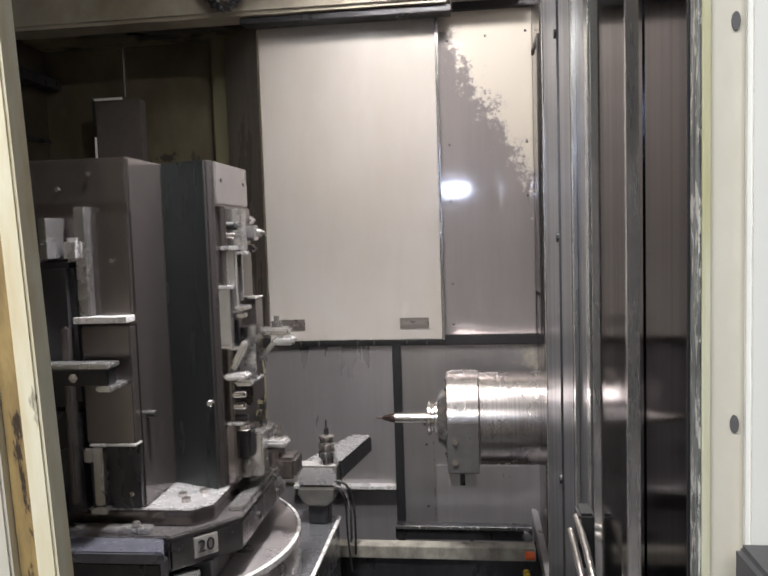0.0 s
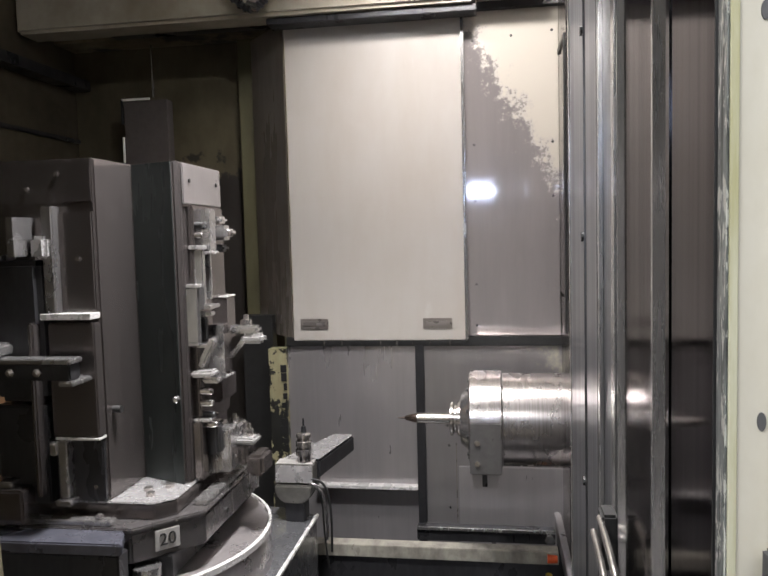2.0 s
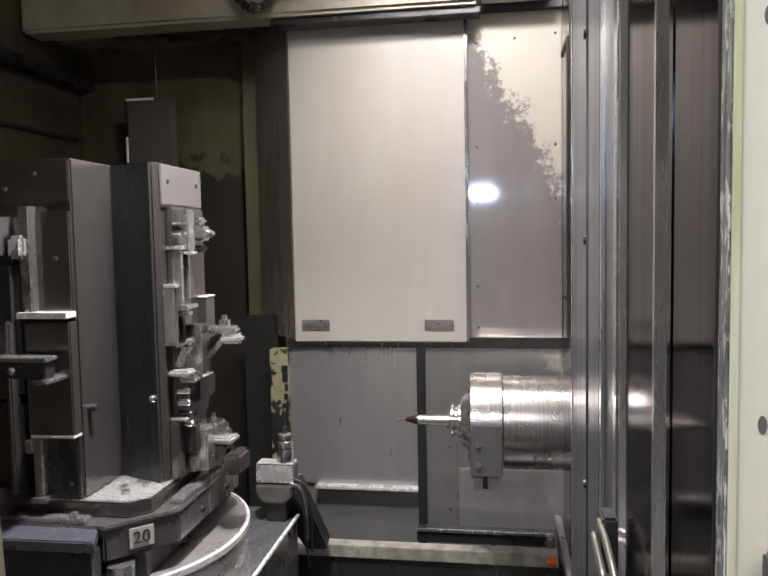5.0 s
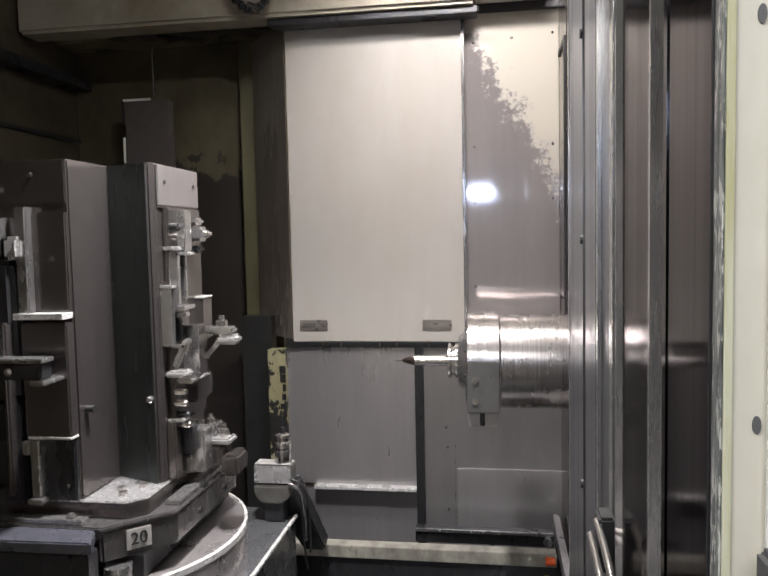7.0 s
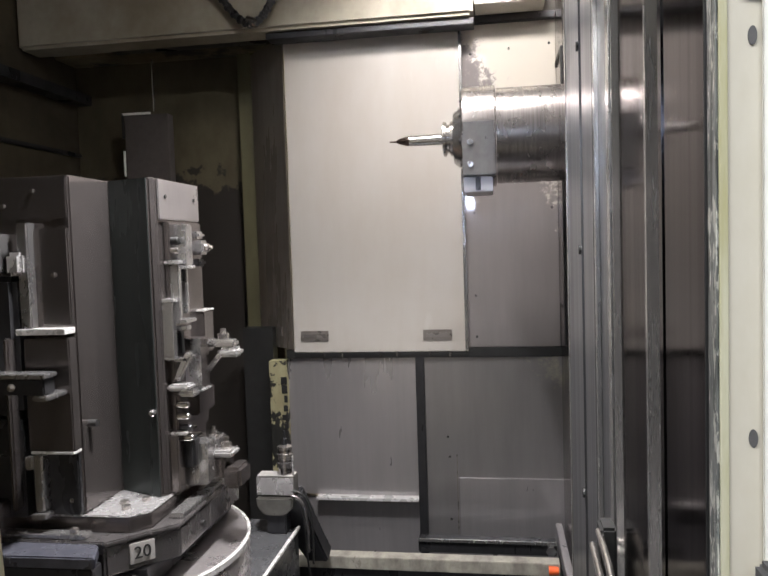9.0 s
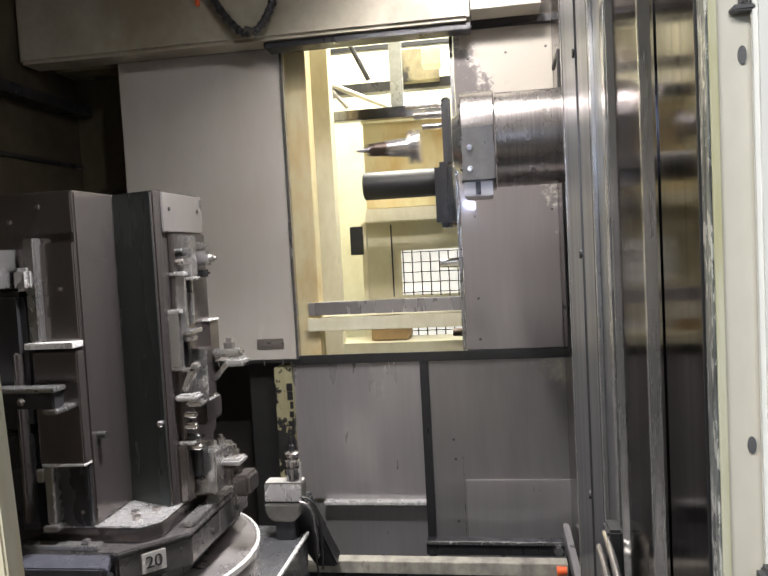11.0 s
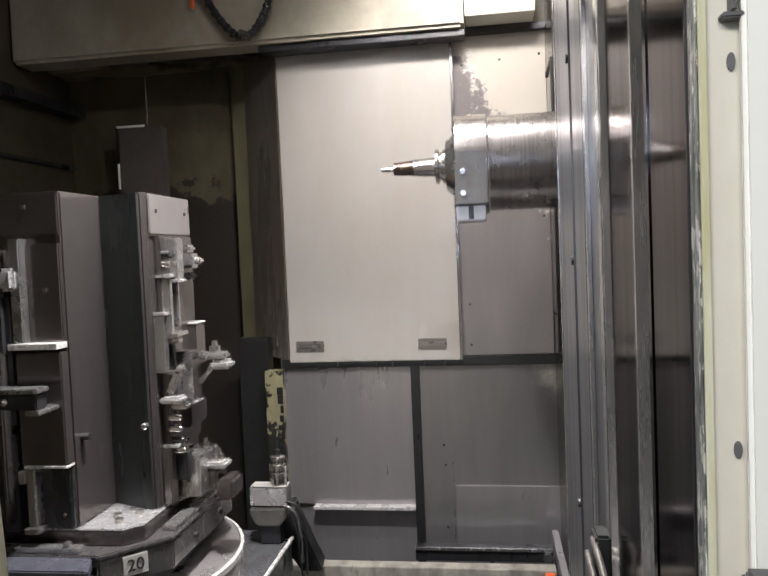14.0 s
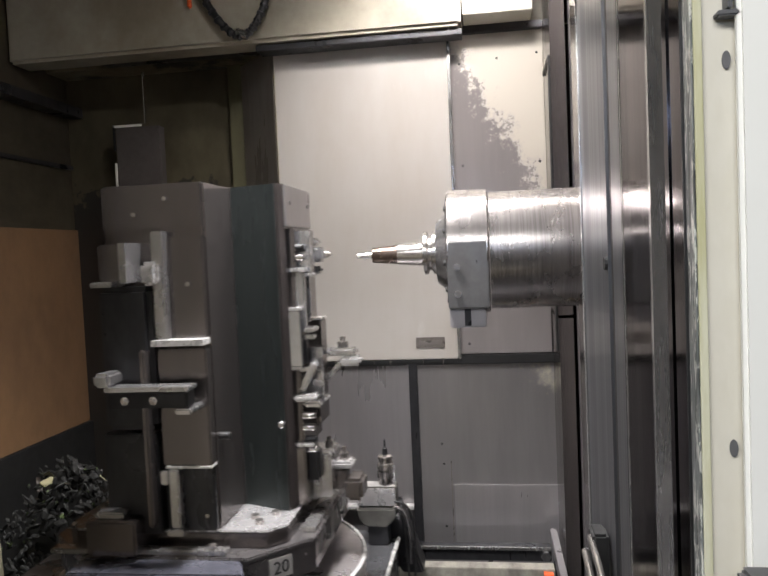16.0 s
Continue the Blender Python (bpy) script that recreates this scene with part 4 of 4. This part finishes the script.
for y, z in ((-0.08, 1.77), (0.08, 1.77)):
    turned("plate_screw", [(0, 0.005), (0.002, 0.005), (0.002, 0)], BLACK, tomb, "", pose(R + 0.0065, y, z), 10)
for x, y in ((0.165, -0.175), (0.205, -0.150), (0.185, -0.205)):
    turned("base_screw", [(0, 0.010), (0.008, 0.010), (0.008, 0.0)], CHROME, tomb, "", pose(x, y, 1.075) @ X_AXIS_TO_Z, 12)

# ---- tool setter beside the table ----
SX, SY, SZ = -0.68, 2.00, 0.915
setter = thing("tool_setter", "dark rounded tool setting station with upright probe and cable", "tool setter", pose(SX, SY, 0))
bm = bmesh.new()
prism(bm, [(-0.058, 0.0), (-0.056, -0.03), (-0.036, -0.054), (0.028, -0.056), (0.052, -0.032), (0.056, 0.0)], -0.10, 0.010)
bmesh.ops.transform(bm, matrix=pose(0, 0, 0.912, 90), verts=bm.verts)
part("bowl", bm, surface("olive_casting", (0.17, 0.165, 0.15), (0.06, 0.058, 0.052), 0.35, 0.4, (40, 40, 40), 0.3, (12, 12, 12), 0.5, 0.05), setter, "dark rounded body", 0.005)
boxpart("post", (-0.03, 0.03, 0.0, 0.05, 0.80, 0.865), DARK_STEEL, setter, "", 0.004)
tube("cable", [(0.05, 0.00, 0.93), (0.09, 0.00, 0.93), (0.105, 0.01, 0.87), (0.105, 0.02, 0.79), (0.10, 0.03, 0.70)], 0.0035, BLACK, setter, "black cable")
tube("cable", [(0.045, 0.02, 0.90), (0.070, 0.02, 0.90), (0.080, 0.03, 0.84), (0.074, 0.04, 0.74), (0.085, 0.05, 0.64)], 0.003, BLACK, setter, "black cable")
tube("cable", [(0.05, -0.01, 0.92), (0.085, -0.01, 0.915), (0.092, 0.0, 0.86), (0.095, 0.01, 0.80), (0.09, 0.02, 0.74)], 0.004, PALLET_STEEL, setter, "braided steel hose")
arm = thing("setter_arm", "wet steel swing cover behind the tool setting probe", "cover", pose(SX, SY, SZ))
bm = bmesh.new()
prism(bm, [(-0.049, 0.052), (0.065, 0.052), (0.115, 0.33), (0.045, 0.33)], 0.0, 0.056)
part("arm_body", bm, DARK_STEEL, arm, "dark cast arm", 0.006)
# Pale sheet on the dark arm imitates the light on its top.
bm = bmesh.new()
prism(bm, [(-0.047, 0.054), (0.063, 0.054), (0.113, 0.328), (0.047, 0.328)], 0.0565, 0.0585)
part("arm_top", bm, WET, arm, "wet top plate, paled for the light on it", 0.0005)
boxpart("block", (-0.058, 0.057, 0.0, 0.051, SZ, SZ + 0.056), bpy.data.materials["olive_casting"], setter, "cast block", 0.003)
# Pale sheets imitate the light on the block's front and top.
boxpart("block_front", (-0.056, 0.055, -0.003, -0.0005, SZ + 0.003, SZ + 0.054), WET, setter, "wet front plate, paled for the light on it", 0.001)
boxpart("block_top", (-0.056, 0.055, 0.002, 0.050, SZ + 0.0565, SZ + 0.059), LABEL, setter, "wet top plate, paled for the light on it", 0.001)
PROBE = pose(0.026, 0.026, SZ + 0.004) @ X_AXIS_TO_Z
turned("probe_base", [(0.055, 0.020), (0.074, 0.020), (0.076, 0.025), (0.092, 0.025), (0.094, 0.021), (0.100, 0.021), (0.100, 0)], PALLET_STEEL, setter, "probe foot", PROBE, 24)
turned("probe_ring", [(0.1005, 0.024), (0.116, 0.024), (0.118, 0.019), (0.128, 0.019), (0.130, 0.022), (0.138, 0.022), (0.142, 0.012), (0.142, 0)], CHROME, setter, "bright probe rings", PROBE, 24)
turned("stylus", [(0.1425, 0.008), (0.160, 0.007), (0.162, 0.003), (0.185, 0.0025), (0.185, 0)], DARK_STEEL, setter, "slim dark stylus", PROBE, 16)
boxpart("side_rod", (0.050, 0.055, 0.010, 0.016, SZ + 0.0595, SZ + 0.118), WET, setter, "bright upright rod", 0.001)

# ---- tool change room behind the door ----
ROOM_CREAM = surface("magazine_cream", (0.64, 0.62, 0.46), (0.40, 0.35, 0.17), 0.45, 0.0, (25, 25, 25), 0.15, (5, 5, 2), 0.35, 0.04)
ROOM_PALE = surface("magazine_pale_cream", (0.74, 0.71, 0.55), (0.50, 0.43, 0.24), 0.45, 0.0, (40, 40, 20), 0.2, (8, 8, 3), 0.4, 0.05)
structure("room_back", (-1.6, 0.9, 4.30, 4.36, 0.0, 3.4), ROOM_CREAM, "cream back wall of the tool magazine room")
structure("room_ceiling", (-1.6, 0.9, 2.72, 4.36, 3.4, 3.46), surface("shop_roof", (0.55, 0.52, 0.46), None, 0.6), "pale roof over the magazine")
structure("room_left", (-1.62, -1.56, 2.95, 4.36, 0.0, 3.4), ROOM_CREAM, "cream side wall of the magazine room")
structure("room_right", (0.84, 0.90, 2.95, 4.36, 0.0, 3.4), ROOM_CREAM, "cream side wall of the magazine room")
YELLOWED = surface("yellowed_enamel", (0.66, 0.60, 0.38), (0.50, 0.30, 0.08), 0.5, 0.0, (20, 20, 8), 0.2, (5, 5, 2), 0.6, 0.06)
structure("room_post", (-0.815, -0.705, 2.70, 2.78, 0.40, 2.95), YELLOWED, "cream upright post with orange stains")
structure("room_post_inner", (-0.79, -0.69, 3.02, 3.10, 0.40, 3.4), ROOM_PALE, "second cream upright")
structure("opening_jamb", (-0.150, -0.137, 2.627, 2.66, 1.262, 2.41), RIB, "bright folded jamb of the opening", 0.002)
structure("room_sill", (-0.745, -0.10, 2.67, 2.80, 1.345, 1.395), ROOM_PALE, "dusty cream sill of the opening")
structure("room_sill_rail", (-0.745, -0.10, 2.69, 2.74, 1.405, 1.455), STEEL, "grey dusty rail over the sill")


def RX(px, y=3.3):
    return (-0.604 + (px - 740) * 0.00214) * y / 3.2


def RZ(px, py, y=3.3):
    return 1.63 + (0.133 - (py - 460) * 0.00214 - (px - 740) * 0.00012) * y / 3.2


def room_box(name, p, y0, y1, mat, parent, label="", b=0.003):
    x0, t, x1, u = p
    return boxpart(name, (RX(x0, y0), RX(x1, y0), y0, y1, RZ(x0, u, y0), RZ(x0, t, y0)), mat, parent, label, b)


cab = thing("magazine_cabinet", "yellowish cream magazine cabinet with a mesh window", "cabinet")
room_box("body", (735, 455, 960, 800), 3.30, 3.60, ROOM_CREAM, cab)
room_box("shelf", (745, 428, 905, 456), 3.20, 3.58, ROOM_PALE, cab, "bright cream shelf")
room_box("upper_body", (750, 250, 950, 427), 3.38, 3.60, YELLOWED, cab)
room_box("upper_edge", (745, 235, 935, 250), 3.36, 3.60, ROOM_PALE, cab)
room_box("edge_post", (736, 455, 746, 800), 3.285, 3.30, ROOM_PALE, cab)
room_box("seam", (797, 460, 800, 612), 3.296, 3.30, DARK_STEEL, cab, "", 0)
room_box("window_pane", (818, 515, 960, 608), 3.294, 3.30, PANE, cab, "daylit window behind the mesh", 0.001)
room_box("window_pane", (826, 664, 960, 706), 3.294, 3.30, PANE, cab, "daylit window behind the mesh", 0.001)
for i in range(8):
    x = 820 + i * 19
    room_box("mesh_wire", (x, 514, x + 2.5, 608), 3.288, 3.293, DARK_STEEL, cab, "", 0)
    room_box("mesh_wire", (x + 6, 664, x + 9, 706), 3.288, 3.293, DARK_STEEL, cab, "", 0)
for i in range(5):
    room_box("mesh_wire", (818, 518 + i * 21, 960, 520 + i * 21), 3.284, 3.288, DARK_STEEL, cab, "", 0)
for i in range(3):
    room_box("mesh_wire", (826, 668 + i * 15, 960, 670 + i * 15), 3.284, 3.288, DARK_STEEL, cab, "", 0)
room_box("rubber_stop", (710, 465, 738, 525), 3.28, 3.34, BLACK, cab, "black rubber block")
carton = thing("carton", "tan cardboard carton on the cabinet ledge", "carton")
room_box("carton_body", (745, 668, 824, 706), 3.10, 3.27, surface("cardboard", (0.36, 0.24, 0.11), None, 0.8), carton)
room_box("carton_flap", (745, 664, 824, 668), 3.10, 3.27, surface("cardboard_flap", (0.42, 0.29, 0.14), None, 0.8), carton)
boxpart("ledge", (-0.80, -0.10, 3.05, 3.28, 1.05, RZ(745, 708, 3.1)), ROOM_CREAM, cab, "cream ledge")
frame_top = thing("overhead_frame", "grey pipes and struts over the magazine", "pipework")
room_box("upright_pipe", (812, 60, 838, 222), 3.22, 3.27, surface("pale_blue_pipe", (0.62, 0.66, 0.70), None, 0.3, 0.3), frame_top, "pale blue upright pipe", 0.008)
room_box("cross_beam", (640, 172, 960, 192), 3.62, 3.70, DARK_STEEL, frame_top, "dark cross beam")
room_box("cross_beam", (640, 96, 960, 106), 3.80, 3.84, DARK_STEEL, frame_top, "dark cross beam")
room_box("lamp_box", (880, 96, 918, 132), 3.40, 3.50, ROOM_PALE, frame_top, "cream junction box")
room_box("dark_box", (835, 100, 915, 165), 3.55, 3.62, CREAM_GRIMY, frame_top, "dull box")
for (x0, y0), (x1, y1), w, mat in (((650, 150), (822, 222), 0.012, CREAM_CLEAN), ((720, 60), (768, 158), 0.012, DARK_STEEL), ((640, 120), (720, 215), 0.010, STEEL)):
    tube("strut", [(RX(x0, 3.35), 3.35, RZ(x0, y0, 3.35)), (RX((x0 + x1) / 2, 3.35), 3.35, RZ((x0 + x1) / 2, (y0 + y1) / 2, 3.35)), (RX(x1, 3.35), 3.35, RZ(x1, y1, 3.35))], w, mat, frame_top)
room_box("guide_rail", (676, 222, 930, 244), 3.20, 3.26, STEEL_BAND, frame_top, "steel guide rail", 0.006)
chain = thing("tool_magazine", "steel tool magazine wheel with waiting tools", "tool magazine")
turned("wheel", [(0.00, 0.0), (0.00, 0.50), (0.05, 0.50), (0.05, 0.0)], DARK_STEEL, chain, "dark wheel", pose(-0.02, 3.32, 1.60), 48)
for i in range(16):
    a = 2 * math.pi * i / 16 + 0.05
    c = pose(-0.02, 3.32 + 0.43 * math.cos(a), 1.60 + 0.43 * math.sin(a))
    pot = turned("tool_pot", [(0.0, 0.045), (-0.05, 0.045), (-0.055, 0.03), (-0.055, 0.0)], MACHINED, chain, "", c, 20)
    if i not in (3, 4, 12):
        k = i % 3
        turned("stored_tool", [(-0.055, 0.035), (-0.07, 0.035), (-0.07, 0.018 + 0.005 * k), (-0.16 - 0.03 * k, 0.016), (-0.16 - 0.03 * k, 0.0)], (CHROME, TOOL_BODY, MACHINED)[k], pot, "", c, 16)
changer = thing("tool_changer_arm", "dark cast tool changing arm gripping a black tool", "tool changer")
turned("black_tool", [(-0.53, 0.0), (-0.53, 0.050), (-0.525, 0.056), (-0.24, 0.056), (-0.22, 0.045), (-0.20, 0.045), (-0.20, 0.0)], BLACK, changer, "thick black boring tool", pose(0, 2.87, 1.905), 40)
bm = bmesh.new()
box(bm, -0.235, -0.165, 2.74, 3.02, 1.72, 1.97)
part("gripper", bm, DARK_STEEL, changer, "", 0.02)
turned("hub", [(-0.21, 0.075), (0.05, 0.075), (0.05, 0.0), (-0.21, 0.0)], DARK_STEEL, changer, "", pose(0, 2.98, 1.80), 32)
for i, (z, r) in enumerate(((2.20, 0.010), (2.165, 0.018), (2.12, 0.012))):
    turned("clamp_finger", [(-0.34 + 0.03 * i, 0.0), (-0.34 + 0.03 * i, r), (-0.19, r), (-0.19, 0.0)], CHROME, changer, "bright gripping finger", pose(0, 2.83, z), 16)
boxpart("finger_block", (-0.20, -0.165, 2.79, 2.87, 1.965, 2.22), DARK_STEEL, changer, "", 0.006)

# ---- chips heaped in the far corner of the tray ----
heap = thing("chip_heap", "dark wet heap of swarf in the tray corner", "swarf")
random.seed(5)
bm = bmesh.new()
for i in range(800):
    a, r = random.uniform(0, 6.28), random.uniform(0, 1) ** 0.6
    x, y = -1.47 + 0.25 * r * math.cos(a), 2.22 + 0.58 * r * math.sin(a)
    z = 0.45 + 0.56 * (1 - r ** 1.6) * random.uniform(0.75, 1.0)
    d = random.uniform(0.007, 0.026)
    bmesh.ops.create_icosphere(bm, subdivisions=1, radius=d, matrix=pose(x, y, z, random.uniform(0, 180), random.uniform(0, 180), 0) @ Matrix.Diagonal((1, random.uniform(0.2, 0.7), random.uniform(0.15, 0.5), 1)))
part("swarf", bm, CHIPS, heap)
for i in range(14):
    a, r = random.uniform(0, 6.28), random.uniform(0.1, 0.8)
    x, y = -1.47 + 0.25 * r * math.cos(a), 2.22 + 0.58 * r * math.sin(a)
    m = pose(x, y, 0.43 + 0.54 * (1 - r ** 1.6), random.uniform(-40, 40), random.uniform(-40, 40), random.uniform(0, 180))
    boxpart("flake", (-0.035, 0.035, -0.012, 0.012, -0.002, 0.002), (PEELED_POST, MACHINED, PLATE_TAG)[i % 3], heap, "bright flake of swarf", 0.001, m)


def motions():
    """All that moves: the table with what it carries, the spindle, the covers, the doors, the probe arm and the tools."""
    slide = [(0, 0.207), (0.5, 0.169), (1, 0.137), (1.5, 0.104), (2, 0.072), (2.5, 0.038), (2.85, 0.014), (3, 0.012), (12.4, 0.012), (13, 0.0), (15.0, 0.0),
             (15.15, 0.012), (15.3, 0.074), (15.5, 0.151), (15.75, 0.242), (16, 0.33)]
    for ob in (table, pallet, tomb, setter):
        at = ob.matrix_basis.copy()
        walk(ob, [(t, pose(d, 0, 0) @ at) for t, d in slide])
    at = arm.matrix_basis.copy()
    tilt = [(0, 0), (3.5, 0), (3.6, -2), (3.7, -5), (3.8, -9), (3.9, -13), (4.0, -22), (4.1, -40), (4.2, -55), (4.4, -62), (16, -62)]
    times = sorted({t for t, _ in slide} | {t for t, _ in tilt})

    def between(rows, t):
        for (a, u), (b, v) in zip(rows, rows[1:]):
            if a <= t <= b:
                return u + (v - u) * (t - a) / (b - a)

    walk(arm, [(t, pose(between(slide, t), 0, 0) @ at @ pose(0, 0, -0.0004 * between(tilt, t), between(tilt, t))) for t in times])
    lift = [(0, 1.09), (5.6, 1.09), (6.3, 1.143), (6.5, 1.172), (6.75, 1.205), (7, 1.268), (7.5, 1.452), (8, 1.629), (8.5, 1.807), (8.8, 1.907), (9, 1.943), (9.1, 1.944), (13.75, 1.942),
            (14, 1.892), (14.25, 1.81), (14.5, 1.715), (14.75, 1.660), (15, 1.642), (16, 1.642)]
    cross = [(0, 2.10), (13.9, 2.10), (14.15, 2.04), (14.5, 1.86), (14.8, 1.71), (15, 1.66), (16, 1.66)]
    times = sorted({t for t, _ in lift} | {t for t, _ in cross})
    walk(spindle, [(t, pose(0, between(cross, t), between(lift, t))) for t in times])
    walk(column, [(t, pose(0, y, 0)) for t, y in cross])
    walk(cover_far, [(t, pose(0, COVER_FAR_Y + (y - 2.10) * 0.38, 0)) for t, y in cross])
    walk(cover_near, [(t, pose(0, COVER_NEAR_Y + (y - 2.10) * 0.21, 0)) for t, y in cross])
    gate = [(0, 0), (9.3, 0), (9.45, -0.05), (9.95, -0.58), (10.1, -0.65), (11.15, -0.65), (11.3, -0.62), (11.5, -0.446), (11.7, -0.265), (11.9, -0.065), (12.0, 0), (16, 0)]
    walk(door, [(t, pose(DOOR_AT[0] + d, DOOR_AT[1], DOOR_AT[2])) for t, d in gate])
    leave = [(0, -0.352), (0.5, -0.352), (0.8, -0.362), (1.0, -0.384), (1.1, -0.402), (1.25, -0.428), (1.4, -0.434), (16, -0.434)]
    walk(op_door, [(t, pose(x * 0.97 + 0.080, 0.485, 0, 0, -2.6, 0)) for t, x in leave])
    # the old tool rides in the spindle, is drawn out and swung into the magazine; the new one comes the other way
    swap = [(9.9, 0, 0), (10.2, -0.16, 0), (10.6, -0.16, 0.5), (10.9, -0.16, 1), (11.1, -0.06, 1), (16, -0.06, 1)]
    rows = [(t, pose(0, between(cross, t), between(lift, t))) for t in times if t < 9.2]
    rows += [(t, pose(x, 2.10 + 1.22 * s, 1.944 - 0.35 * math.sin(math.pi * s))) for t, x, s in swap]
    walk(tool_old, rows)
    swap = [(0, -0.06, 1), (9.9, -0.06, 1), (10.2, -0.16, 1), (10.6, -0.16, 0.5), (10.9, -0.16, 0), (11.15, 0, 0)]
    rows = [(t, pose(x, 2.10 + 1.22 * s, 1.944 + 0.35 * math.sin(math.pi * s))) for t, x, s in swap]
    rows += [(t, pose(0, between(cross, t), between(lift, t))) for t in times if t > 11.2]
    walk(tool_new, rows)


motions()
